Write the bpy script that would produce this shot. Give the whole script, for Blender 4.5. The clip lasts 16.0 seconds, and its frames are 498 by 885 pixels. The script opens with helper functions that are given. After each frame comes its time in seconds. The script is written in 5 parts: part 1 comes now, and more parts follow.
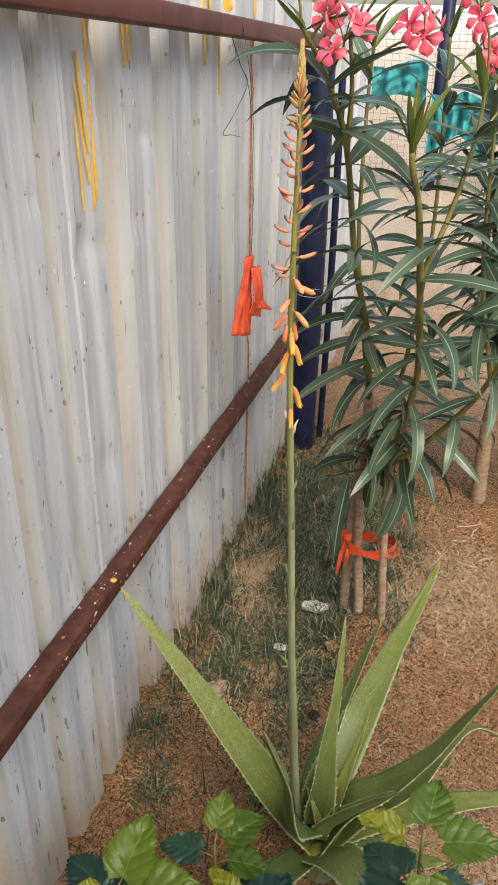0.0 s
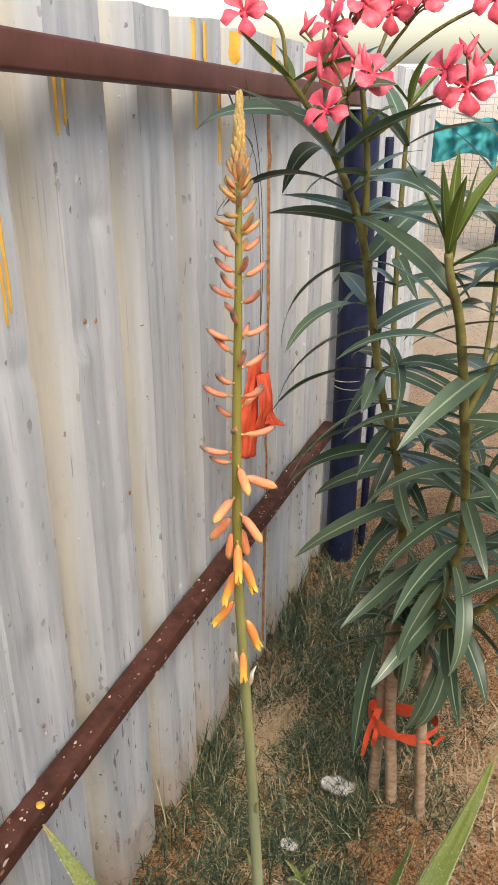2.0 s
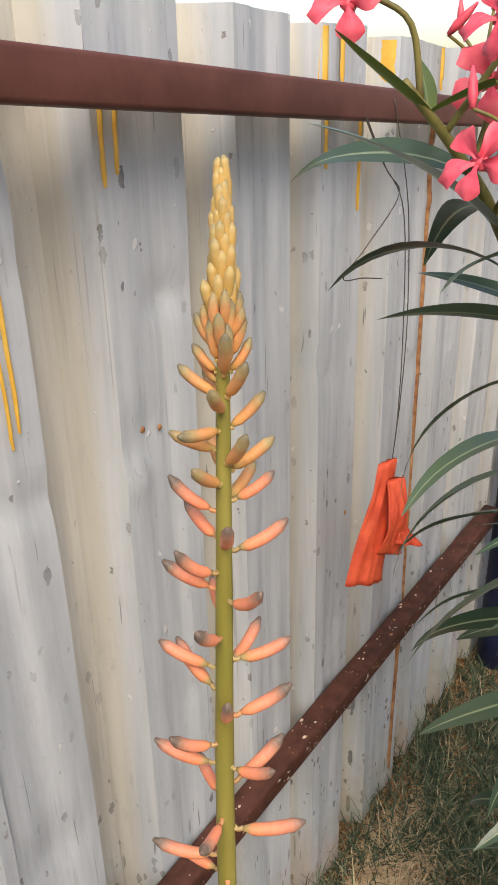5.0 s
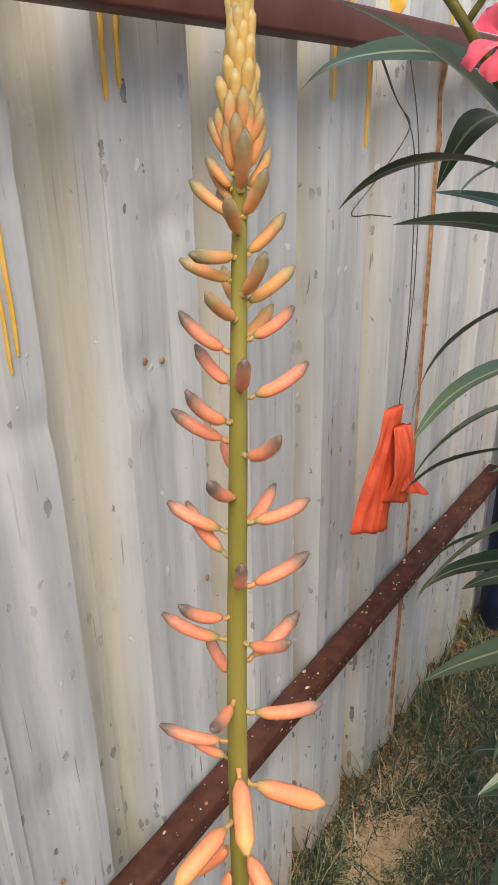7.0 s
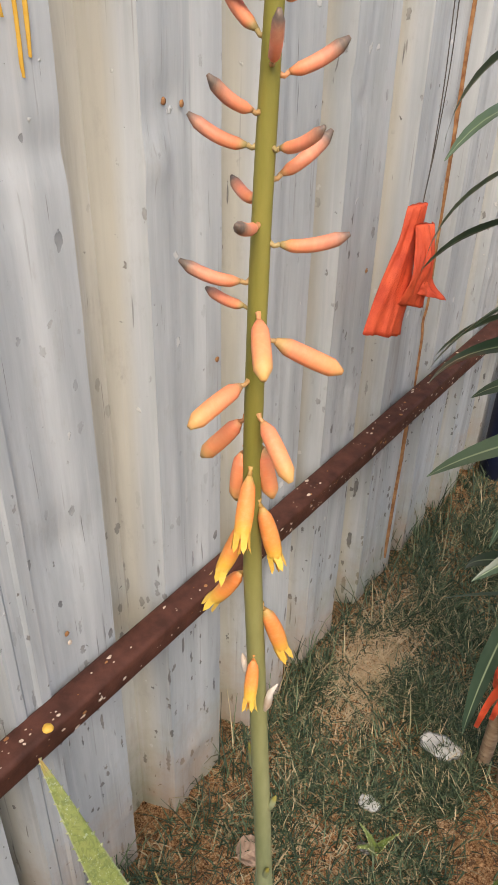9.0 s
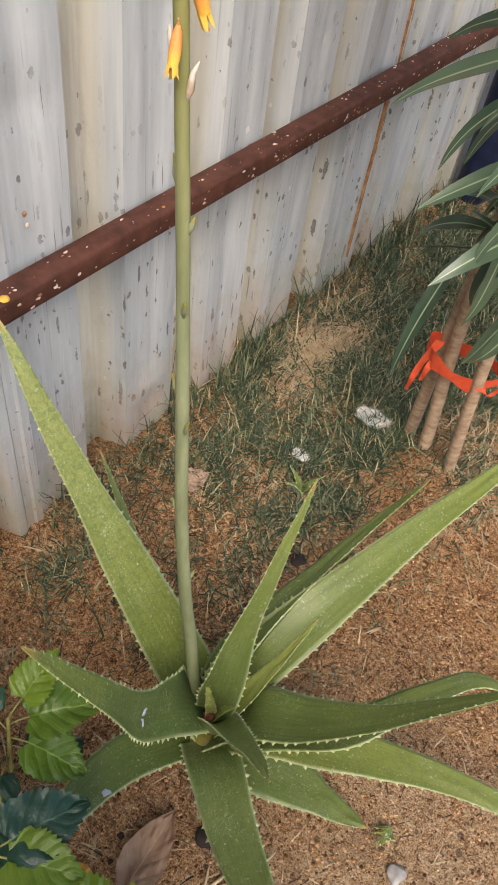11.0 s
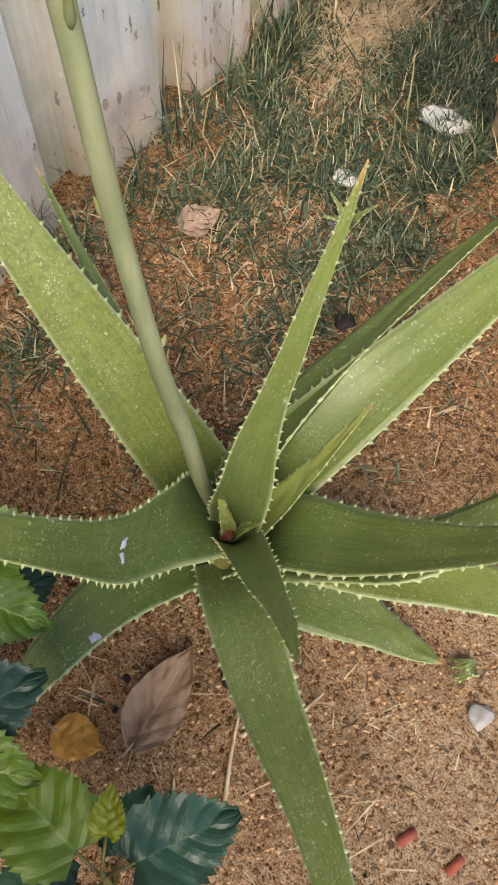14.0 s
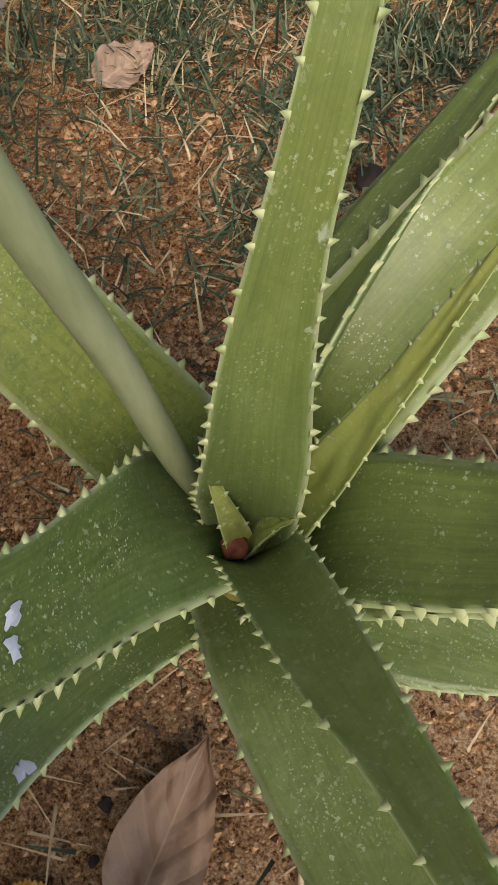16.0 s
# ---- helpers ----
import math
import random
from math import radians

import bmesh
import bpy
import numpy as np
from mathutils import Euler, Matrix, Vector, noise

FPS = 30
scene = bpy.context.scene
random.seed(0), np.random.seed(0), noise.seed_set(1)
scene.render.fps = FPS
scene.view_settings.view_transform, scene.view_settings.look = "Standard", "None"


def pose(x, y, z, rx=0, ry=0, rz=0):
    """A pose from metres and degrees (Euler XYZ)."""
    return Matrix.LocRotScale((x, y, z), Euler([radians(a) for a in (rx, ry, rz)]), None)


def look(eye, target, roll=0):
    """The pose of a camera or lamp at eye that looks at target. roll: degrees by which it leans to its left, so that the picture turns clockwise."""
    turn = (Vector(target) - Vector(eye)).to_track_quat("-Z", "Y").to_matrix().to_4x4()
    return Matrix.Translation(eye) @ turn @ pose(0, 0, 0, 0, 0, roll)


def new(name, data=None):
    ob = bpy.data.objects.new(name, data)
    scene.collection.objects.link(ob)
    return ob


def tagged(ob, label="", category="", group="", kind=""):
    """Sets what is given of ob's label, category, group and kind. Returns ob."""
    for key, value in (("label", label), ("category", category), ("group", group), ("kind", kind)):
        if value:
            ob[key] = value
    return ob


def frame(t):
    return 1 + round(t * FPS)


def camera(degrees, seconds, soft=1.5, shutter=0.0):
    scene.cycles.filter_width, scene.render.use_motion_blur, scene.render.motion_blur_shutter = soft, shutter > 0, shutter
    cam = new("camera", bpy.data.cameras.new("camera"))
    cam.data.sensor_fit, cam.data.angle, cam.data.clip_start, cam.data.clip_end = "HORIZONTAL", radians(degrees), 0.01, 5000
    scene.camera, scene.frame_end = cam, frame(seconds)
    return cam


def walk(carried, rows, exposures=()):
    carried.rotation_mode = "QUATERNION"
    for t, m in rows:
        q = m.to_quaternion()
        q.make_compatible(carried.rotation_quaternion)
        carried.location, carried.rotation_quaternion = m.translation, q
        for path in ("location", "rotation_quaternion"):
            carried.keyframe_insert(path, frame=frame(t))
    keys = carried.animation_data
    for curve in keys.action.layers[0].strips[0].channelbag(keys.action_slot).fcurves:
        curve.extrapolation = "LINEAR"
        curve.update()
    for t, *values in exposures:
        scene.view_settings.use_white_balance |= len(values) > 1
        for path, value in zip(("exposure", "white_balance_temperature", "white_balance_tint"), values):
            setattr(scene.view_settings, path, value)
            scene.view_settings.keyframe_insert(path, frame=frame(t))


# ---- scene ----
cam = camera(34.7, 16.0, 1.2)
PATH = [
    (0, (0.002, 0.068, 1.268), (-0.498, 1.745, 0.298), 1.0),
    (0.5, (0.002, 0.115, 1.266), (-0.524, 1.757, 0.253), 0.1),
    (1, (-0.006, 0.252, 1.272), (-0.612, 1.907, 0.327), 0.2),
    (1.5, (-0.009, 0.361, 1.262), (-0.678, 2.016, 0.359), 0.4),
    (2, (-0.009, 0.45, 1.251), (-0.688, 2.123, 0.39), 0.1),
    (2.5, (-0.002, 0.542, 1.241), (-0.723, 2.203, 0.391), -0.3),
    (3, (-0.027, 0.612, 1.233), (-0.952, 2.124, 0.306), -0.7),
    (3.5, (-0.041, 0.678, 1.237), (-1.064, 2.133, 0.324), -2.2),
    (4, (-0.071, 0.731, 1.25), (-1.092, 2.199, 0.354), -0.6),
    (4.2, (-0.077, 0.747, 1.254), (-1.12, 2.215, 0.384), -1.6),
    (6.3, (-0.082, 0.739, 1.24), (-1.137, 2.235, 0.434), -1.2),
    (6.5, (-0.083, 0.738, 1.232), (-1.12, 2.242, 0.417), -0.8),
    (7, (-0.085, 0.744, 1.213), (-1.124, 2.208, 0.331), -1.1),
    (7.5, (-0.086, 0.737, 1.184), (-1.1, 2.169, 0.225), -0.4),
    (8, (-0.079, 0.738, 1.163), (-1.085, 2.12, 0.124), -0.7),
    (8.5, (-0.074, 0.715, 1.136), (-1.078, 2.072, 0.063), 0.3),
    (9, (-0.064, 0.705, 1.112), (-1.03, 2.045, -0.014), 1.6),
    (9.5, (-0.033, 0.674, 1.062), (-0.937, 1.944, -0.19), 2.4),
    (10, (0.013, 0.627, 1.029), (-0.816, 1.822, -0.344), 4.2),
    (10.2, (0.026, 0.62, 1.023), (-0.765, 1.78, -0.401), 5.5),
    (12.3, (0.089, 0.588, 0.944), (-0.49, 1.601, -0.68), 11.4),
    (12.5, (0.092, 0.601, 0.926), (-0.468, 1.568, -0.733), 10.8),
    (13, (0.069, 0.617, 0.882), (-0.453, 1.511, -0.829), 12.2),
    (13.5, (0.04, 0.676, 0.822), (-0.453, 1.464, -0.949), 10.6),
    (14, (0.011, 0.75, 0.745), (-0.459, 1.427, -1.078), 4.0),
    (14.5, (-0.021, 0.791, 0.625), (-0.495, 1.43, -1.21), -1.1),
    (15, (-0.029, 0.83, 0.545), (-0.443, 1.473, -1.303), -1.4),
    (15.5, (-0.043, 0.838, 0.492), (-0.474, 1.486, -1.351), -3.9),
    (16, (-0.054, 0.839, 0.453), (-0.494, 1.466, -1.395), -4.8),
]
EXPOSURES = [(0.0, 1.10), (2.0, 1.05), (4.2, 1.12), (6.3, 0.68), (6.5, 0.72), (7.0, 0.96), (7.6, 1.08), (9.5, 1.06), (10.2, 1.14), (12.3, 1.40), (13.0, 1.42), (14.0, 1.50), (15.0, 1.44), (16.0, 1.28)]
walk(cam, [(t, look(eye, target, roll)) for t, eye, target, roll in PATH], exposures=EXPOSURES)

# ---------------------------------------------------------------- light
world = bpy.data.worlds.new("overcast_sky")
scene.world = world
world.use_nodes = True
_n, _l = world.node_tree.nodes, world.node_tree.links
_sky = _n.new("ShaderNodeTexSky")
_sky.sky_type = "NISHITA"
_sky.sun_disc = False
_sky.sun_elevation, _sky.sun_rotation = radians(48), radians(145)
_sky.air_density, _sky.dust_density, _sky.ozone_density = 1.0, 1.8, 0.8
_l.new(_sky.outputs[0], _n["Background"].inputs[0])
_n["Background"].inputs[1].default_value = 0.125
_sun = new("sun", bpy.data.lights.new("sun", "SUN"))
_sun.data.energy, _sun.data.angle, _sun.data.color = 2.1, radians(42), (1.0, 0.94, 0.86)
_sun.matrix_world = look((0, 0, 0), (-math.sin(radians(145)) * 0.669, -math.cos(radians(145)) * 0.669, -0.743))
scene.view_settings.use_white_balance = True
scene.view_settings.white_balance_temperature = 7150
scene.view_settings.white_balance_tint = 12

# ---------------------------------------------------------------- materials


def nodes_of(name, rough=0.6, metal=0.0, spec=0.5):
    m = bpy.data.materials.new(name)
    m.use_nodes = True
    nt = m.node_tree
    b = nt.nodes["Principled BSDF"]
    b.inputs["Roughness"].default_value = rough
    b.inputs["Metallic"].default_value = metal
    b.inputs["Specular IOR Level"].default_value = spec
    return m, nt, b


def rgb(c):
    return (*c, 1.0)


def noise_node(nt, co, scale, detail=6.0, rough=0.6, distort=0.0):
    n = nt.nodes.new("ShaderNodeTexNoise")
    n.inputs["Scale"].default_value, n.inputs["Detail"].default_value = scale, detail
    n.inputs["Roughness"].default_value, n.inputs["Distortion"].default_value = rough, distort
    if co is not None:
        nt.links.new(co, n.inputs["Vector"])
    return n.outputs["Fac"]


def ramp(nt, fac, stops):
    r = nt.nodes.new("ShaderNodeValToRGB")
    e = r.color_ramp.elements
    while len(e) < len(stops):
        e.new(0.5)
    for k, (p, c) in zip(e, stops):
        k.position, k.color = p, rgb(c)
    nt.links.new(fac, r.inputs[0])
    return r.outputs[0]


def band(nt, fac, lo, hi):
    r = nt.nodes.new("ShaderNodeMapRange")
    r.inputs[1].default_value, r.inputs[2].default_value = lo, hi
    nt.links.new(fac, r.inputs[0])
    return r.outputs[0]


def mix(nt, fac, a, b, how="MIX"):
    n = nt.nodes.new("ShaderNodeMix")
    n.data_type, n.blend_type = "RGBA", how
    for s, v in ((n.inputs[0], fac), (n.inputs[6], a), (n.inputs[7], b)):
        if isinstance(v, (int, float)):
            s.default_value = v
        elif isinstance(v, tuple):
            s.default_value = rgb(v)
        else:
            nt.links.new(v, s)
    return n.outputs[2]


def math_node(nt, op, a, b):
    n = nt.nodes.new("ShaderNodeMath")
    n.operation = op
    for s, v in zip(n.inputs, (a, b)):
        if isinstance(v, (int, float)):
            s.default_value = v
        else:
            nt.links.new(v, s)
    return n.outputs[0]


def bump(nt, b, height, strength, dist):
    n = nt.nodes.new("ShaderNodeBump")
    n.inputs["Strength"].default_value, n.inputs["Distance"].default_value = strength, dist
    nt.links.new(height, n.inputs["Height"])
    nt.links.new(n.outputs[0], b.inputs["Normal"])


def coords(nt, which="Object", stretch=(1, 1, 1)):
    c = nt.nodes.new("ShaderNodeTexCoord").outputs[which]
    if stretch == (1, 1, 1):
        return c
    m = nt.nodes.new("ShaderNodeMapping")
    m.inputs["Scale"].default_value = stretch
    nt.links.new(c, m.inputs["Vector"])
    return m.outputs[0]


def attr(nt, name):
    a = nt.nodes.new("ShaderNodeAttribute")
    a.attribute_name = name
    return a.outputs["Fac"]


def object_random(nt):
    return nt.nodes.new("ShaderNodeObjectInfo").outputs["Random"]


def island_random(nt):
    return nt.nodes.new("ShaderNodeNewGeometry").outputs["Random Per Island"]


def simple(name, a, b, scale=30.0, rough=0.6, metal=0.0, bump_scale=0.0, bump_dist=0.001, stretch=(1, 1, 1), spec=0.5):
    """Two colours mixed by noise, with fine relief."""
    m, nt, p = nodes_of(name, rough, metal, spec)
    co = coords(nt, "Object", stretch)
    f = noise_node(nt, co, scale)
    nt.links.new(ramp(nt, f, ((0.35, a), (0.68, b))), p.inputs["Base Color"])
    if bump_scale:
        bump(nt, p, noise_node(nt, co, bump_scale), 0.6, bump_dist)
    return m


def voronoi_chips(nt, co, scale, lo, hi, share, stretch=(1, 1, 1), warp=0.010):
    """Scattered irregular flakes: a share of the cells, each with its own size."""
    mp = nt.nodes.new("ShaderNodeMapping")
    mp.inputs["Scale"].default_value = stretch
    nt.links.new(co, mp.inputs["Vector"])
    ns = nt.nodes.new("ShaderNodeTexNoise")
    ns.inputs["Scale"].default_value = scale * 2.2
    ns.inputs["Detail"].default_value = 3.0
    nt.links.new(co, ns.inputs["Vector"])
    ad = nt.nodes.new("ShaderNodeVectorMath")
    ad.operation = "MULTIPLY_ADD"
    nt.links.new(ns.outputs["Color"], ad.inputs[0])
    ad.inputs[1].default_value = (warp, warp, warp)
    nt.links.new(mp.outputs[0], ad.inputs[2])
    vo = nt.nodes.new("ShaderNodeTexVoronoi")
    vo.inputs["Scale"].default_value = scale
    nt.links.new(ad.outputs[0], vo.inputs["Vector"])
    sp = nt.nodes.new("ShaderNodeSeparateColor")
    nt.links.new(vo.outputs["Color"], sp.inputs[0])
    size = math_node(nt, "ADD", math_node(nt, "MULTIPLY", math_node(nt, "POWER", sp.outputs[0], 2.5), hi - lo), lo)
    inside = band(nt, math_node(nt, "SUBTRACT", size, vo.outputs["Distance"]), 0.0, 0.05)
    return math_node(nt, "MULTIPLY", inside, math_node(nt, "LESS_THAN", sp.outputs[1], share))


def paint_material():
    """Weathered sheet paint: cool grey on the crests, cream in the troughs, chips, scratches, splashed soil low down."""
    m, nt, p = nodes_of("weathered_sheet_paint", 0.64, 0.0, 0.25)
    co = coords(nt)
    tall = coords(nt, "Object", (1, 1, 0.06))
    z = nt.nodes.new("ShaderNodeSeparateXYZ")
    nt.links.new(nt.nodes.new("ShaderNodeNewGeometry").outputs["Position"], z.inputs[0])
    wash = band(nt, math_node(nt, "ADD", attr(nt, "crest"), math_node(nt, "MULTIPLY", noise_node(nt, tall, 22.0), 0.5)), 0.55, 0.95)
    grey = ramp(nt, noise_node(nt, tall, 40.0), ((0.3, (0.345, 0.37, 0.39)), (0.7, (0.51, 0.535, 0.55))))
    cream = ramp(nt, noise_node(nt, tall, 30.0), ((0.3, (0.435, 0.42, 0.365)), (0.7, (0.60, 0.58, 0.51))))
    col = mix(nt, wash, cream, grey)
    # chalky brush streaks and thin dark scores
    streak = band(nt, noise_node(nt, coords(nt, "Object", (1, 1, 0.025)), 130.0, 3.0), 0.58, 0.72)
    col = mix(nt, math_node(nt, "MULTIPLY", streak, 0.45), col, (0.56, 0.56, 0.56))
    score = band(nt, noise_node(nt, coords(nt, "Object", (1, 1, 0.020)), 210.0, 2.0, 0.5, 0.2), 0.66, 0.74)
    col = mix(nt, math_node(nt, "MULTIPLY", score, 0.38), col, (0.17, 0.16, 0.155))
    # old rain stains and blotches
    stain = band(nt, noise_node(nt, coords(nt, "Object", (1, 1, 0.10)), 9.0, 8.0, 0.7), 0.55, 0.72)
    col = mix(nt, math_node(nt, "MULTIPLY", stain, 0.50), col, (0.22, 0.19, 0.155))
    blotch = band(nt, noise_node(nt, coords(nt, "Object", (1, 1, 0.45)), 30.0, 8.0, 0.75), 0.56, 0.70)
    col = mix(nt, math_node(nt, "MULTIPLY", blotch, 0.28), col, (0.27, 0.25, 0.22))
    # chips: few above, many in the lower part
    low = band(nt, z.outputs[2], 0.62, 0.34)
    big = voronoi_chips(nt, co, 70.0, 0.06, 0.20, 0.26, (1, 1, 0.75), 0.012)
    small = voronoi_chips(nt, co, 105.0, 0.14, 0.46, 0.22, (1, 1, 0.5), 0.006)
    patch = band(nt, noise_node(nt, co, 8.0, 4.0), 0.42, 0.60)
    few = math_node(nt, "MULTIPLY", small, math_node(nt, "MULTIPLY", patch, 0.95))
    slit = math_node(nt, "MULTIPLY", voronoi_chips(nt, co, 75.0, 0.14, 0.44, 0.30, (1, 1.5, 0.22), 0.006), low)
    chip = math_node(nt, "MAXIMUM", math_node(nt, "MAXIMUM", big, few), math_node(nt, "MAXIMUM", math_node(nt, "MULTIPLY", small, low), slit))
    scratch = band(nt, noise_node(nt, coords(nt, "Object", (1, 3.0, 0.10)), 120.0, 2.0, 0.5, 0.3), 0.725, 0.76)
    chip = math_node(nt, "MAXIMUM", math_node(nt, "MULTIPLY", chip, 0.82), math_node(nt, "MULTIPLY", scratch, 0.7))
    col = mix(nt, chip, col, ramp(nt, noise_node(nt, co, 60.0), ((0.4, (0.09, 0.088, 0.09)), (0.62, (0.22, 0.20, 0.18)))))
    fleck = voronoi_chips(nt, co, 60.0, 0.10, 0.30, 0.10, (1.3, 1, 0.8))
    col = mix(nt, math_node(nt, "MULTIPLY", fleck, 0.7), col, (0.66, 0.65, 0.62))
    # soil and green scum thrown up by rain, strongest near the ground
    splash = math_node(nt, "ADD", band(nt, z.outputs[2], 0.30, -0.02), math_node(nt, "MULTIPLY", noise_node(nt, co, 22.0, 8.0, 0.72), 1.1))
    col = mix(nt, math_node(nt, "MULTIPLY", band(nt, splash, 0.85, 1.45), 0.60), col, ramp(nt, noise_node(nt, co, 9.0), ((0.42, (0.38, 0.25, 0.15)), (0.58, (0.27, 0.25, 0.14)))))
    nt.links.new(col, p.inputs["Base Color"])
    h = math_node(nt, "SUBTRACT", math_node(nt, "MULTIPLY", noise_node(nt, tall, 60.0), 0.6), chip)
    h = math_node(nt, "ADD", h, math_node(nt, "MULTIPLY", noise_node(nt, coords(nt, "Object", (1, 1, 0.5)), 16.0, 3.0), 4.0))
    h = math_node(nt, "ADD", h, fleck)
    bump(nt, p, h, 0.55, 0.0014)
    return m


def soil_material():
    m, nt, p = nodes_of("sandy_red_soil", 0.95, 0.0, 0.15)
    co = coords(nt)
    big = noise_node(nt, co, 3.2, 6.0, 0.6)
    fine = math_node(nt, "ADD", math_node(nt, "MULTIPLY", noise_node(nt, co, 480.0, 3.0, 0.7), 0.55), math_node(nt, "MULTIPLY", noise_node(nt, co, 170.0, 5.0, 0.7), 0.45))
    sand = ramp(nt, fine, ((0.40, (0.075, 0.030, 0.012)), (0.46, (0.34, 0.160, 0.068)), (0.53, (0.60, 0.330, 0.155)), (0.60, (0.86, 0.60, 0.37))))
    pale = ramp(nt, fine, ((0.40, (0.13, 0.062, 0.030)), (0.46, (0.53, 0.310, 0.160)), (0.53, (0.76, 0.515, 0.305)), (0.60, (0.88, 0.74, 0.55))))
    x = nt.nodes.new("ShaderNodeSeparateXYZ")
    nt.links.new(co, x.inputs[0])
    dry = math_node(nt, "ADD", band(nt, x.outputs[0], -0.35, 0.30), math_node(nt, "MULTIPLY", big, 0.9))
    dry = math_node(nt, "SUBTRACT", dry, math_node(nt, "MULTIPLY", band(nt, x.outputs[1], 1.05, 1.45), 0.95))
    col = mix(nt, band(nt, dry, 0.65, 1.25), sand, pale)
    litter = math_node(nt, "MULTIPLY", band(nt, x.outputs[1], 1.1, 1.5), band(nt, noise_node(nt, co, 34.0, 6.0, 0.75), 0.42, 0.62))
    col = mix(nt, math_node(nt, "MULTIPLY", litter, 0.34), col, (0.13, 0.072, 0.045))
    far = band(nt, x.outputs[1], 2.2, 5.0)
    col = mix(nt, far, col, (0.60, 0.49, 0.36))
    # distance haze put into the colour: soil fades to whitish far out
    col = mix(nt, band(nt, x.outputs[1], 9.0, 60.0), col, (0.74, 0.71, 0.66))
    damp = band(nt, noise_node(nt, co, 12.0, 7.0, 0.75), 0.54, 0.70)
    col = mix(nt, math_node(nt, "MULTIPLY", damp, 0.38), col, (0.15, 0.064, 0.030))
    pits = voronoi_chips(nt, co, 120.0, 0.16, 0.55, 0.42, (1, 1, 1), 0.005)
    col = mix(nt, math_node(nt, "MULTIPLY", pits, 0.62), col, (0.075, 0.036, 0.022))
    nt.links.new(col, p.inputs["Base Color"])
    h = math_node(nt, "ADD", noise_node(nt, co, 110.0, 8.0, 0.75), math_node(nt, "MULTIPLY", noise_node(nt, co, 24.0, 4.0), 1.6))
    h = math_node(nt, "SUBTRACT", math_node(nt, "ADD", h, math_node(nt, "MULTIPLY", fine, 0.5)), math_node(nt, "MULTIPLY", pits, 0.25))
    bump(nt, p, h, 1.0, 0.020)
    return m


def aloe_material():
    """Leaf skin: bluish green to yellow green by the leaf's own ripeness, with mottles, pale flecks and a pale rim."""
    m, nt, p = nodes_of("aloe_skin", 0.42, 0.0, 0.45)
    co = coords(nt)
    s, w, ripe = attr(nt, "along"), attr(nt, "across"), attr(nt, "ripe")
    tone = math_node(nt, "ADD", math_node(nt, "ADD", ripe, math_node(nt, "MULTIPLY", s, 0.35)), math_node(nt, "MULTIPLY", noise_node(nt, co, 20.0, 4.0), 0.25))
    col = ramp(nt, tone, ((0.12, (0.050, 0.092, 0.032)), (0.48, (0.092, 0.130, 0.028)), (0.80, (0.165, 0.195, 0.036)), (1.15, (0.260, 0.285, 0.070))))
    # lengthwise veining
    cx = nt.nodes.new("ShaderNodeCombineXYZ")
    nt.links.new(math_node(nt, "MULTIPLY", s, 4.0), cx.inputs[0])
    nt.links.new(math_node(nt, "MULTIPLY", w, 9.0), cx.inputs[1])
    nt.links.new(math_node(nt, "MULTIPLY", object_random(nt), 50.0), cx.inputs[2])
    vein = noise_node(nt, cx.outputs[0], 1.6, 6.0, 0.65)
    col = mix(nt, math_node(nt, "MULTIPLY", band(nt, vein, 0.42, 0.64), 0.28), col, (0.20, 0.245, 0.075))
    col = mix(nt, math_node(nt, "MULTIPLY", band(nt, vein, 0.50, 0.31), 0.26), col, (0.045, 0.085, 0.024))
    # waxy bloom in smears
    bloom = band(nt, noise_node(nt, coords(nt, "Object", (1, 1, 0.5)), 60.0, 6.0, 0.7), 0.50, 0.75)
    col = mix(nt, math_node(nt, "MULTIPLY", math_node(nt, "ADD", math_node(nt, "MULTIPLY", bloom, 0.7), 0.3), attr(nt, "wax")), col, (0.245, 0.30, 0.13))
    mottle = band(nt, noise_node(nt, co, 150.0, 6.0, 0.7, 1.0), 0.46, 0.60)
    col = mix(nt, math_node(nt, "MULTIPLY", mottle, attr(nt, "mottle")), col, (0.040, 0.080, 0.020))
    cloud = band(nt, noise_node(nt, co, 30.0, 5.0), 0.40, 0.66)
    fleck = math_node(nt, "MULTIPLY", voronoi_chips(nt, co, 430.0, 0.10, 0.52, 0.45, (1, 1, 0.6), 0.0030), cloud)
    col = mix(nt, math_node(nt, "MULTIPLY", fleck, 0.72), col, (0.42, 0.48, 0.35))
    dust = math_node(nt, "MULTIPLY", voronoi_chips(nt, co, 820.0, 0.14, 0.60, 0.55, (1, 1, 0.8), 0.0012), band(nt, noise_node(nt, co, 24.0, 5.0, 0.7), 0.48, 0.64))
    col = mix(nt, math_node(nt, "MULTIPLY", dust, math_node(nt, "ADD", math_node(nt, "MULTIPLY", attr(nt, "mottle"), 0.9), 0.28)), col, (0.46, 0.52, 0.36))
    scuff = band(nt, noise_node(nt, coords(nt, "Object", (1, 1, 0.35)), 210.0, 3.0, 0.5, 0.6), 0.68, 0.76)
    col = mix(nt, math_node(nt, "MULTIPLY", scuff, 0.60), col, (0.42, 0.48, 0.38))
    col = mix(nt, math_node(nt, "MULTIPLY", band(nt, w, 0.88, 1.0), 0.80), col, (0.44, 0.49, 0.29))
    col = mix(nt, band(nt, s, 0.955, 1.0), col, (0.40, 0.25, 0.09))
    nt.links.new(col, p.inputs["Base Color"])
    p.inputs["Roughness"].default_value = 0.46
    bump(nt, p, math_node(nt, "ADD", noise_node(nt, co, 90.0, 5.0), math_node(nt, "MULTIPLY", fleck, 0.25)), 0.30, 0.0015)
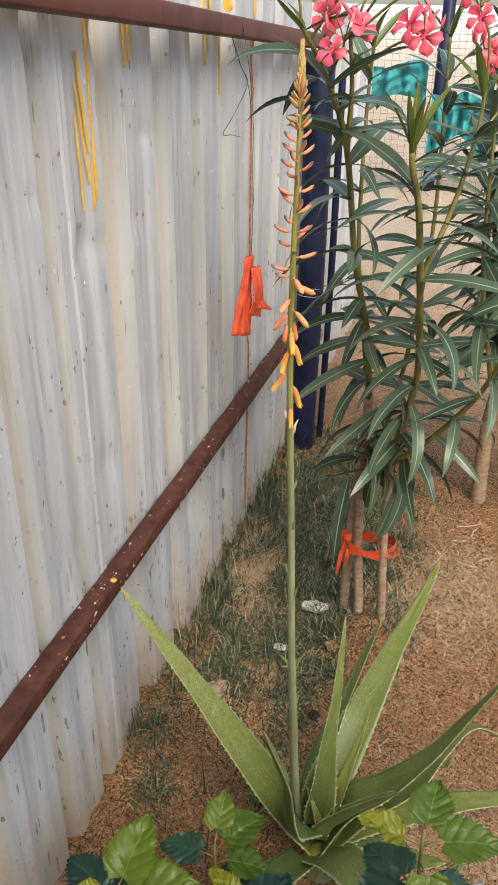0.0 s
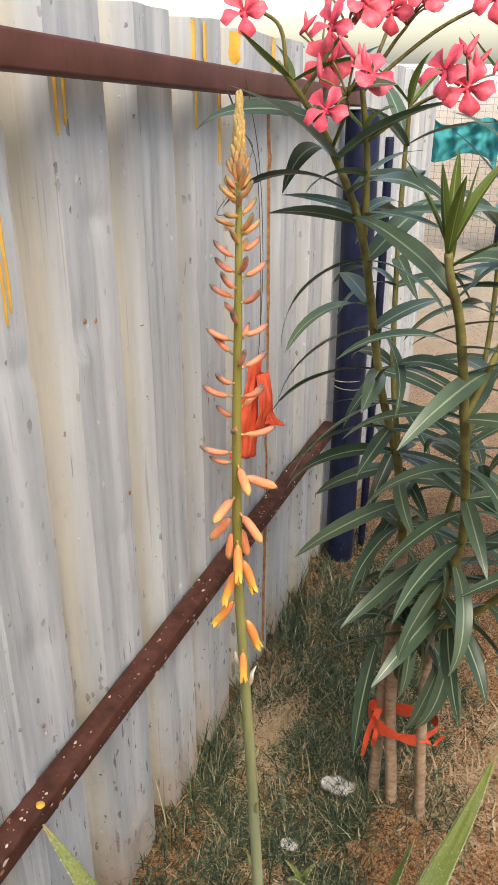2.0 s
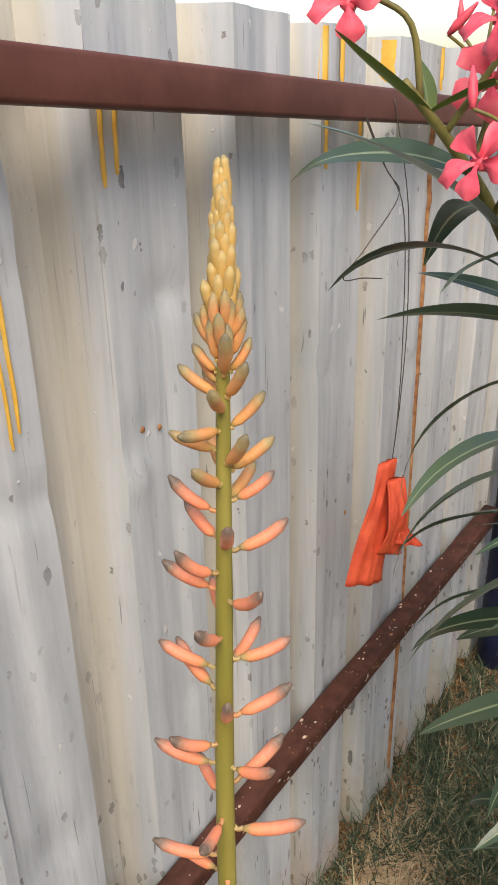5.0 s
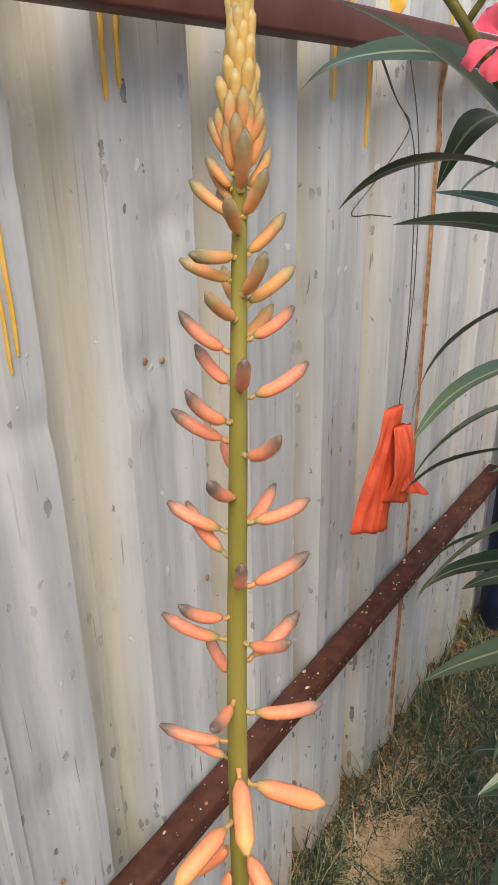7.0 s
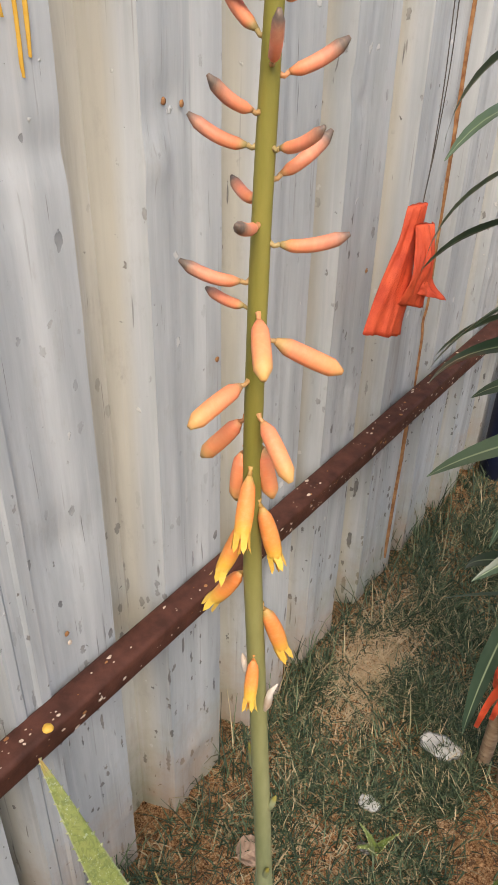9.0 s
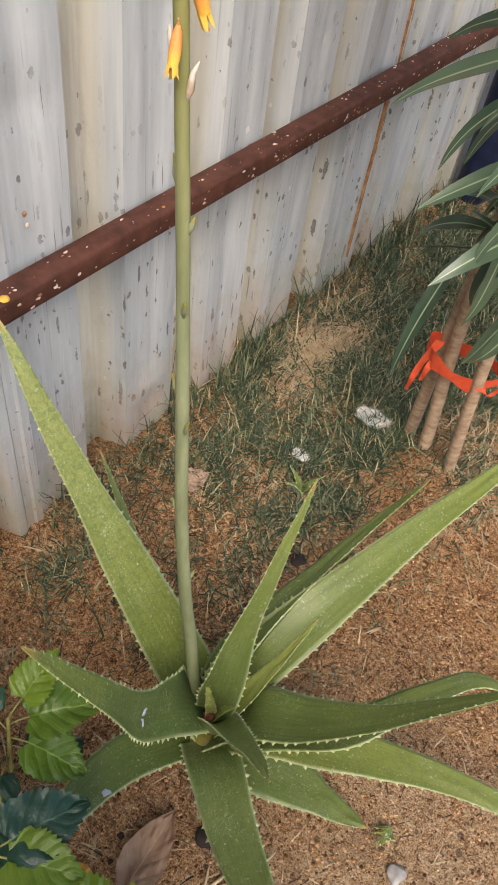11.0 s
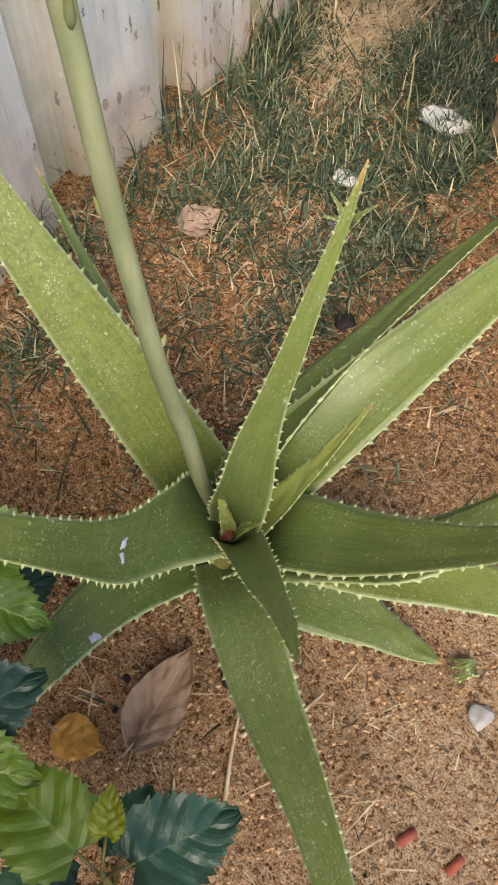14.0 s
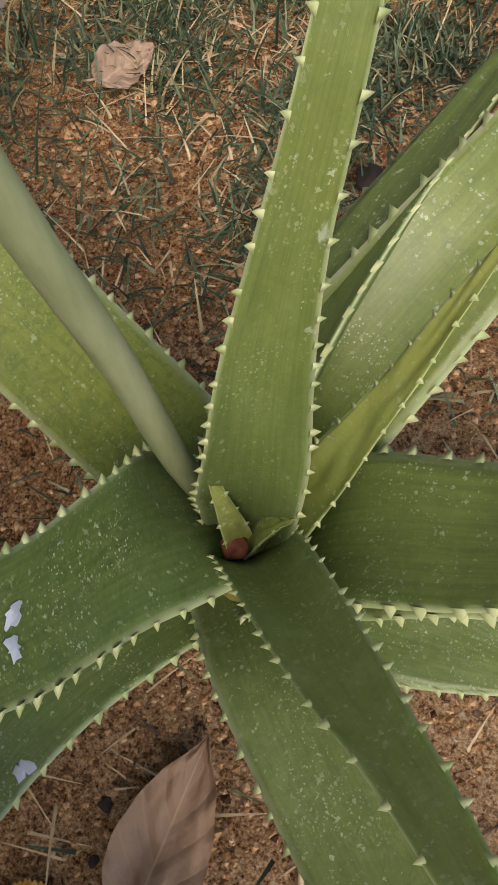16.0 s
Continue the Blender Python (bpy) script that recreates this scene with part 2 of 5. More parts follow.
    p.inputs["Subsurface Weight"].default_value = 0.30
    p.inputs["Subsurface Radius"].default_value = (0.004, 0.008, 0.002)
    p.inputs["Subsurface Scale"].default_value = 0.5
    return m


def leaf_material(name, dark, light, rib, rough=0.4, rib_width=0.10, through_light=0.25, veins=0.0):
    """A thin leaf with a pale midrib; some light passes through it."""
    m, nt, p = nodes_of(name, rough, 0.0, 0.5)
    co = coords(nt)
    tone = math_node(nt, "ADD", math_node(nt, "MULTIPLY", noise_node(nt, co, 30.0), 0.5), math_node(nt, "MULTIPLY", object_random(nt), 0.6))
    col = ramp(nt, tone, ((0.25, dark), (0.85, light)))
    w = attr(nt, "across")
    s = attr(nt, "along")
    if veins:
        k = math_node(nt, "SUBTRACT", math_node(nt, "MULTIPLY", s, 5.0), math_node(nt, "MULTIPLY", w, 1.6))
        wave = math_node(nt, "ABSOLUTE", math_node(nt, "SUBTRACT", math_node(nt, "FRACT", k, 0.0), 0.5), 0.0)
        line = band(nt, wave, 0.09, 0.02)
        col = mix(nt, math_node(nt, "MULTIPLY", line, veins), col, rib)
        bump(nt, p, math_node(nt, "ADD", band(nt, wave, 0.0, 0.35), math_node(nt, "MULTIPLY", noise_node(nt, co, 90.0), 1.5)), 0.55, 0.0020)
    col = mix(nt, band(nt, w, rib_width, rib_width * 0.35), col, rib)
    nt.links.new(col, p.inputs["Base Color"])
    t = nt.nodes.new("ShaderNodeBsdfTranslucent")
    nt.links.new(col, t.inputs[0])
    x = nt.nodes.new("ShaderNodeMixShader")
    x.inputs[0].default_value = through_light
    out = nt.nodes["Material Output"]
    nt.links.new(p.outputs[0], x.inputs[1])
    nt.links.new(t.outputs[0], x.inputs[2])
    nt.links.new(x.outputs[0], out.inputs[0])
    return m


def bud_material(name, stops):
    """Colour along the length of a bud."""
    m, nt, p = nodes_of(name, 0.5, 0.0, 0.4)
    f = math_node(nt, "ADD", attr(nt, "along"), math_node(nt, "MULTIPLY", math_node(nt, "SUBTRACT", object_random(nt), 0.5), 0.16))
    col = ramp(nt, f, stops)
    stripe = band(nt, noise_node(nt, coords(nt, "Object", (1, 1, 0.1)), 700.0, 2.0), 0.45, 0.65)
    col = mix(nt, math_node(nt, "MULTIPLY", stripe, 0.10), col, (0.9, 0.58, 0.34))
    nt.links.new(col, p.inputs["Base Color"])
    p.inputs["Subsurface Weight"].default_value = 0.2
    p.inputs["Subsurface Radius"].default_value = (0.004, 0.002, 0.001)
    p.inputs["Subsurface Scale"].default_value = 0.4
    return m


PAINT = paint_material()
SOIL = soil_material()
ALOE = aloe_material()
TOOTH = simple("pale_tooth", (0.27, 0.33, 0.13), (0.50, 0.52, 0.29), 60)
RAIL = simple("brown_rail_paint", (0.085, 0.030, 0.022), (0.135, 0.052, 0.040), 16, 0.55, 0.0, 90, 0.0006, (1, 1, 1), 0.25)
PIPE_PAINT = simple("dark_brown_tube_paint", (0.050, 0.019, 0.013), (0.105, 0.040, 0.028), 40, 0.6, 0.0, 160, 0.0010, (1, 1, 1), 0.25)
FLAKE = simple("bare_spot", (0.50, 0.36, 0.26), (0.72, 0.66, 0.58), 90, 0.7)
YELLOW = simple("yellow_paint", (0.60, 0.33, 0.035), (0.74, 0.47, 0.09), 30, 0.5)
RUST = simple("rust", (0.20, 0.075, 0.025), (0.46, 0.24, 0.10), 70, 0.9, 0.0, 200, 0.001)
DARK = simple("navy_black_plastic", (0.007, 0.010, 0.030), (0.016, 0.022, 0.055), 25, 0.45, 0.0, 60, 0.0006, (1, 1, 1), 0.22)
WIRE = simple("dull_wire", (0.06, 0.055, 0.05), (0.16, 0.14, 0.12), 80, 0.55, 0.6)
MESHRED = simple("orange_red_net", (0.58, 0.060, 0.022), (0.78, 0.115, 0.042), 45, 0.65, 0.0, 900, 0.0012)


def stalk_material():
    m, nt, p = nodes_of("stalk_skin", 0.5, 0.0, 0.4)
    co = coords(nt, "Object", (1, 1, 0.2))
    f = noise_node(nt, co, 70.0)
    low = ramp(nt, f, ((0.35, (0.185, 0.215, 0.110)), (0.68, (0.300, 0.325, 0.190))))
    high = ramp(nt, f, ((0.35, (0.190, 0.175, 0.030)), (0.68, (0.290, 0.255, 0.062))))
    nt.links.new(mix(nt, band(nt, attr(nt, "along"), 0.55, 0.78), low, high), p.inputs["Base Color"])
    bump(nt, p, noise_node(nt, co, 260.0), 0.4, 0.0005)
    return m


STALK = stalk_material()
BARK = simple("smooth_grey_brown_bark", (0.26, 0.165, 0.105), (0.46, 0.34, 0.235), 50, 0.8, 0.0, 130, 0.0015, (1, 1, 2.5))
TWIG = simple("green_brown_twig", (0.115, 0.095, 0.030), (0.24, 0.22, 0.060), 40, 0.6, 0.0, 120, 0.0008)
STRAW = simple("dry_straw", (0.36, 0.25, 0.14), (0.58, 0.45, 0.29), 60, 0.9)
PAPER = simple("crumpled_white_paper", (0.82, 0.81, 0.79), (0.90, 0.89, 0.87), 60, 0.8)
DRYLEAF = leaf_material("dry_leaf", (0.13, 0.074, 0.046), (0.32, 0.200, 0.125), (0.36, 0.24, 0.15), 0.75, 0.04, 0.02, 0.25)
YELLEAF = leaf_material("fallen_yellow_leaf", (0.50, 0.25, 0.05), (0.62, 0.33, 0.07), (0.45, 0.25, 0.06), 0.6, 0.05, 0.2, 0.3)
OLEAF = leaf_material("oleander_leaf", (0.040, 0.075, 0.045), (0.105, 0.160, 0.100), (0.30, 0.37, 0.23), 0.33, 0.12, 0.16)
OYOUNG = leaf_material("young_oleander_leaf", (0.075, 0.115, 0.020), (0.14, 0.19, 0.035), (0.24, 0.29, 0.09), 0.40, 0.12, 0.25)
HLEAF = leaf_material("hibiscus_leaf", (0.032, 0.085, 0.008), (0.115, 0.185, 0.013), (0.16, 0.24, 0.05), 0.40, 0.05, 0.20, 0.30)
HDEEP = leaf_material("deep_green_hibiscus_leaf", (0.010, 0.042, 0.027), (0.022, 0.070, 0.036), (0.04, 0.10, 0.05), 0.38, 0.05, 0.15, 0.18)
HYOUNG = leaf_material("young_hibiscus_leaf", (0.17, 0.20, 0.010), (0.28, 0.29, 0.016), (0.26, 0.28, 0.05), 0.33, 0.05, 0.35, 0.2)
PETAL = simple("pink_red_petal", (0.62, 0.045, 0.085), (0.80, 0.13, 0.17), 60, 0.5, 0.0, 90, 0.0008)
TEAL = simple("teal_shade_net", (0.010, 0.16, 0.18), (0.03, 0.30, 0.31), 9, 0.8, 0.0, 50, 0.006)
CHARRED = simple("dark_debris", (0.012, 0.009, 0.008), (0.04, 0.025, 0.02), 60, 0.9)
BRICKRED = simple("brick_chip", (0.25, 0.055, 0.03), (0.36, 0.10, 0.06), 60, 0.9, 0.0, 150, 0.001)
STONE = simple("pale_stone", (0.27, 0.25, 0.235), (0.42, 0.40, 0.38), 50, 0.9, 0.0, 160, 0.002)
LIME = simple("dried_white_splash", (0.34, 0.38, 0.46), (0.50, 0.54, 0.62), 90, 0.8)
BUDMID = bud_material("pink_bud_skin", ((0.0, (0.36, 0.27, 0.11)), (0.14, (0.76, 0.26, 0.12)), (0.55, (0.78, 0.27, 0.16)), (0.76, (0.52, 0.22, 0.14)), (0.92, (0.14, 0.105, 0.085))))
BUDTOP = bud_material("young_bud_skin", ((0.0, (0.48, 0.36, 0.10)), (0.5, (0.56, 0.35, 0.10)), (0.85, (0.44, 0.33, 0.13)), (1.0, (0.26, 0.22, 0.11))))
BUDLOW = bud_material("open_flower_skin", ((0.0, (0.50, 0.30, 0.09)), (0.12, (0.80, 0.25, 0.07)), (0.6, (0.82, 0.30, 0.07)), (0.86, (0.80, 0.42, 0.06)), (1.0, (0.78, 0.50, 0.08))))


def grass_material():
    m, nt, p = nodes_of("low_grass", 0.6, 0.0, 0.3)
    col = ramp(nt, island_random(nt), ((0.0, (0.014, 0.028, 0.015)), (0.45, (0.044, 0.068, 0.036)), (0.80, (0.125, 0.165, 0.090)), (0.90, (0.28, 0.23, 0.13)), (1.0, (0.48, 0.39, 0.24))))
    nt.links.new(col, p.inputs["Base Color"])
    return m


def crumb_material():
    m, nt, p = nodes_of("soil_crumbs", 0.95, 0.0, 0.1)
    col = ramp(nt, island_random(nt), ((0.0, (0.05, 0.024, 0.013)), (0.25, (0.24, 0.12, 0.055)), (0.6, (0.42, 0.235, 0.115)), (1.0, (0.56, 0.36, 0.21))))
    nt.links.new(col, p.inputs["Base Color"])
    return m


FIBRE = simple("rotten_fibre", (0.035, 0.022, 0.014), (0.12, 0.075, 0.045), 40, 0.9)
GRASS = grass_material()
CRUMB = crumb_material()

# ---------------------------------------------------------------- building blocks
PLACE = {}


def thing(name, at, label, category, group="", kind=""):
    ob = new(name)
    ob.location = at
    ob.empty_display_size = 0.05
    PLACE[ob] = Matrix.Translation(at)
    return tagged(ob, label, category, group, kind)


def hang(ob, parent, m=None):
    """Makes ob a part of parent, at the world pose m."""
    m = m or Matrix.Identity(4)
    ob.parent = parent
    ob.matrix_basis = PLACE[parent].inverted() @ m
    PLACE[ob] = m
    return ob


def mesh_of(bm, name, mats, smooth=True):
    me = bpy.data.meshes.new(name)
    bm.to_mesh(me)
    bm.free()
    for k in mats if isinstance(mats, (list, tuple)) else [mats]:
        me.materials.append(k)
    if smooth:
        me.polygons.foreach_set("use_smooth", [True] * len(me.polygons))
    return me


def part(name, bm, mats, parent, label="", smooth=True):
    ob = hang(new(name, mesh_of(bm, name, mats, smooth)), parent)
    return tagged(ob, label)


def curve3(pts, n):
    """n + 1 points on a smooth line through pts."""
    p = [Vector(q) for q in pts]
    p = [2 * p[0] - p[1]] + p + [2 * p[-1] - p[-2]]
    out = []
    seg = len(p) - 3
    for i in range(n + 1):
        u = i / n * seg
        k = min(int(u), seg - 1)
        t = u - k
        a, b, c, d = p[k:k + 4]
        out.append(0.5 * (2 * b + (c - a) * t + (2 * a - 5 * b + 4 * c - d) * t * t + (3 * b - 3 * c + d - a) * t ** 3))
    return out


def add_tube(bm, pts, radii, sides=10, mat=0, cap=True):
    lay = bm.verts.layers.float.get("along") or bm.verts.layers.float.new("along")
    rings = []
    prev = None
    for i, p in enumerate(pts):
        d = (pts[min(i + 1, len(pts) - 1)] - pts[max(i - 1, 0)]).normalized()
        if prev is None:
            prev = d.orthogonal().normalized()
        prev = (prev - d * prev.dot(d)).normalized()
        q = d.cross(prev)
        r = radii[i] if isinstance(radii, (list, tuple)) else radii
        ring = []
        for k in range(sides):
            a = 2 * math.pi * k / sides
            v = bm.verts.new(p + (prev * math.cos(a) + q * math.sin(a)) * r)
            v[lay] = i / (len(pts) - 1)
            ring.append(v)
        rings.append(ring)
    for a, b in zip(rings, rings[1:]):
        for k in range(sides):
            f = bm.faces.new((a[k], a[(k + 1) % sides], b[(k + 1) % sides], b[k]))
            f.material_index = mat
    if cap:
        bm.faces.new(rings[0][::-1]).material_index = mat
        bm.faces.new(rings[-1]).material_index = mat
    return rings


def tube(pts, radii, sides=10):
    bm = bmesh.new()
    add_tube(bm, pts, radii, sides)
    return bm


def lump(bm, at, size, seed, mat=0, sub=1, flat=1.0):
    """An uneven stone-like lump."""
    r = bmesh.ops.create_icosphere(bm, subdivisions=sub, radius=1.0)
    for v in r["verts"]:
        n = 1 + 0.45 * noise.noise(v.co * 1.3 + Vector((seed * 3.1, seed, 0)))
        v.co = Vector((v.co.x * size * n, v.co.y * size * n, v.co.z * size * n * flat)) + Vector(at)
    return r


def smoothstep(a, b, x):
    t = min(max((x - a) / (b - a), 0), 1)
    return t * t * (3 - 2 * t)


# ---------------------------------------------------------------- ground
def ground_z(x, y):
    z = -0.042 + 0.042 * smoothstep(0.70, 1.25, y - 0.15 * x)
    z += 0.030 * math.exp(-(((x + 0.12) / 0.12) ** 2 + ((y - 1.52) / 0.10) ** 2)) + 0.034 * math.exp(-(((x + 0.13) / 0.070) ** 4 + ((y - 1.435) / 0.060) ** 4))
    z += 0.022 * math.exp(-((x + 0.47) / 0.09) ** 2) * smoothstep(1.4, 1.8, y)
    if abs(x) < 3 and -1 < y < 5:
        z += 0.009 * noise.noise(Vector((x * 5, y * 5, 0))) + 0.006 * noise.noise(Vector((x * 16, y * 16, 3.0)))
        z += 0.0035 * noise.noise(Vector((x * 55, y * 55, 7.0)))
    return z


def grid_steps(lo, hi, fine, reach):
    a = list(np.arange(lo, hi, fine))
    left, right, step = [], [], fine
    x0, x1 = a[0], a[-1]
    while x1 < reach:
        step *= 1.28
        x0, x1 = x0 - step, x1 + step
        left.append(x0)
        right.append(x1)
    return left[::-1] + a + right


def build_ground():
    xs, ys = grid_steps(-0.6, 0.6, 0.010, 900), grid_steps(0.35, 2.3, 0.010, 900)
    v = [(x, y, ground_z(x, y)) for y in ys for x in xs]
    w = len(xs)
    f = [(j * w + i, j * w + i + 1, (j + 1) * w + i + 1, (j + 1) * w + i) for j in range(len(ys) - 1) for i in range(w - 1)]
    me = bpy.data.meshes.new("ground")
    me.from_pydata(v, [], f)
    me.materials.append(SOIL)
    me.polygons.foreach_set("use_smooth", [True] * len(f))
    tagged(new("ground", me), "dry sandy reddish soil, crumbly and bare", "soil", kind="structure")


build_ground()

# ---------------------------------------------------------------- corrugated fence
CREST_X, TROUGH_X, SHEET_T = -0.528, -0.576, 0.0016
# crests of the sheets: where each begins and ends along the fence
NEAR_RIBS = [(-1.12 + 0.185 * k - 0.108, -1.12 + 0.185 * k) for k in range(10)] + [(0.68, 0.797), (0.842, 0.929), (0.968, 1.012)]
FAR_RIBS = [(0.990, 1.108), (1.190, 1.293), (1.370, 1.462), (1.525, 1.620), (1.705, 1.832), (1.890, 1.990)] + [(2.165 + 0.18 * k - 0.100, 2.165 + 0.18 * k) for k in range(8)]
SEAM = 1.014


def fence_top(y):
    return 1.308 - 0.050 * (y - 1.5)


def crest_at(y, near=None):
    """How far the sheet stands proud at y: 0 in a trough, 1 on a crest."""
    near = y < SEAM if near is None else near
    for lo, hi in NEAR_RIBS if near else FAR_RIBS:
        if lo - 0.018 < y < hi + 0.004:
            return min(1.0, (y - lo + 0.018) / 0.018, (hi + 0.004 - y) / 0.004)
    return 0.0


_rd = random.Random(17)
DENTS = [(1.262, 1.0847, 0.020, -0.010), (1.509, 0.949, 0.018, -0.014), (1.643, 0.8764, 0.014, -0.010), (1.04, 0.9636, 0.030, -0.012), (1.135, 1.2252, 0.026, -0.026), (1.06, 0.6147, 0.03, -0.007),
         (1.14, 0.7843, 0.016, -0.008), (1.24, 0.1, 0.03, 0.010), (1.22, 0.9733, 0.025, -0.005), (1.40, 0.3, 0.04, -0.007)]
DENTS += [(_rd.uniform(0.6, 2.1), _rd.uniform(0.05, 1.25), _rd.uniform(0.010, 0.022), _rd.choice((-1, -1, 1)) * _rd.uniform(0.002, 0.007)) for _ in range(60)]


def sheet_x(y, z, near=None):
    near = y < SEAM if near is None else near
    c = crest_at(y, near)
    x = TROUGH_X + (CREST_X - TROUGH_X) * c + (0.006 * smoothstep(0.0, 1.0, y) if near else 0.0)
    x += 0.0028 * noise.noise(Vector((y * 3.0, z * 2.2, 1.0))) + 0.0012 * noise.noise(Vector((y * 14, z * 9, 5.0)))
    for dy, dz, r, h in DENTS:
        q = ((y - dy) / r) ** 2 + ((z - dz) / (r * 0.9)) ** 2
        if q < 9:
            x += 0.6 * h * math.exp(-q) * (0.4 + 0.6 * c)
    return x


def fence_sheet(parent, ribs, near):
    """One corrugated sheet over the given crests, a skin of real thickness."""
    ys = []
    for lo, hi in ribs:
        w = hi - lo
        ys += [lo - 0.045, lo - 0.030, lo - 0.018, lo - 0.009, lo, lo + 0.012, lo + w * 0.2, lo + w * 0.28, lo + w * 0.36, lo + w * 0.45, lo + w * 0.55, lo + w * 0.64, lo + w * 0.72, lo + w * 0.80, hi - 0.012, hi, hi + 0.004, hi + 0.012]
    ys += [ribs[-1][1] + 0.03] if ribs[-1][1] != 1.012 else [SEAM - 0.0005]
    y0, y1 = ribs[0][0] - 0.06, max(ys) if ribs[-1][1] != 1.012 else SEAM
    ys = sorted({round(y, 4) for y in ys if y0 <= y <= y1})
    rows = 170
    bm = bmesh.new()
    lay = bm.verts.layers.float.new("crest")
    grid = {}
    for side in (0, 1):
        for i, y in enumerate(ys):
            foot = -0.045 + 0.02 * noise.noise(Vector((y * 4.0, 2.0, 0)))
            if crest_at(y, near) > 0.9:
                foot += 0.018
            top = fence_top(y) + 0.006 * noise.noise(Vector((y * 9, 0, 4.0)))
            for j in range(rows + 1):
                z = foot + (top - foot) * j / rows
                x = sheet_x(y, z, near)
                groove = 0.0
                for lo, hi in ribs:
                    if lo + 0.25 * (hi - lo) < y < lo + 0.75 * (hi - lo):
                        groove = -0.0030 if lo + 0.34 * (hi - lo) < y < lo + 0.66 * (hi - lo) else 0.0
                v = bm.verts.new((x + groove - side * SHEET_T, y, z))
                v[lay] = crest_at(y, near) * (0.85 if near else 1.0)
                grid[side, i, j] = v
    n = len(ys) - 1
    for i in range(n):
        for j in range(rows):
            a, b, c, d = grid[0, i, j], grid[0, i + 1, j], grid[0, i + 1, j + 1], grid[0, i, j + 1]
            bm.faces.new((a, b, c, d))
            a, b, c, d = grid[1, i, j], grid[1, i + 1, j], grid[1, i + 1, j + 1], grid[1, i, j + 1]
            bm.faces.new((d, c, b, a))
        for j in (0, rows):
            bm.faces.new((grid[0, i, j], grid[1, i, j], grid[1, i + 1, j], grid[0, i + 1, j]))
    for i in (0, n):
        for j in range(rows):
            bm.faces.new((grid[0, i, j], grid[0, i, j + 1], grid[1, i, j + 1], grid[1, i, j]))
    bmesh.ops.recalc_face_normals(bm, faces=bm.faces)
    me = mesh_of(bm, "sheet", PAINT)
    me.set_sharp_from_angle(angle=radians(28))
    hang(new("sheet", me), parent)


def box_bar(p, q, half_x, half_z, bevel=0.004):
    """A square tube between two points that runs mainly along y."""
    bm = bmesh.new()
    p, q = Vector(p), Vector(q)
    steps = 40
    rings = []
    prof = []
    for sx, sz in ((1, -1), (1, 1), (-1, 1), (-1, -1)):
        for k in range(4):
            a = math.atan2(sz, sx) - math.pi / 4 + k / 3 * math.pi / 2
            prof.append((sx * (half_x - bevel) + bevel * math.cos(a), sz * (half_z - bevel) + bevel * math.sin(a)))
    for i in range(steps + 1):
        c = p.lerp(q, i / steps)
        rings.append([bm.verts.new((c.x + a, c.y, c.z + b)) for a, b in prof])
    for a, b in zip(rings, rings[1:]):
        for k in range(len(prof)):
            bm.faces.new((a[k], a[(k + 1) % len(prof)], b[(k + 1) % len(prof)], b[k]))
    bm.faces.new(rings[0])
    bm.faces.new(rings[-1][::-1])
    bmesh.ops.recalc_face_normals(bm, faces=bm.faces)
    return bm


def drip(parent, name, y, z_top, length, width, mat, drift=0.0, seed=0):
    """A run of paint or rust that follows the sheet's face, a little proud of it."""
    bm = bmesh.new()
    n = max(8, int(length / 0.008))
    rows = []
    for i in range(n + 1):
        u = i / n
        z = z_top - length * u
        yc = y + drift * u + 0.0012 * noise.noise(Vector((u * 4, seed, 0)))
        w = width * (0.9 + 0.25 * noise.noise(Vector((u * 3, seed, 5)))) * (1 if u < 0.9 else (1 - u) / 0.1 * 0.8 + 0.2)
        row = []
        for s in (-1, -0.4, 0.4, 1):
            yy = yc + s * w / 2
            row.append(bm.verts.new((sheet_x(yy, z) + 0.0032 - 0.0028 * (abs(s) > 0.9), yy, z)))
        rows.append(row)
    for a, b in zip(rows, rows[1:]):
        for k in range(3):
            bm.faces.new((a[k], b[k], b[k + 1], a[k + 1]))
    part(name, bm, mat, parent)


def rail_z(y):
    return 1.266 - 0.067 * (y - 1.0)


def tube_z(y):
    return 0.4265 - 0.002 * (y - 1.0)


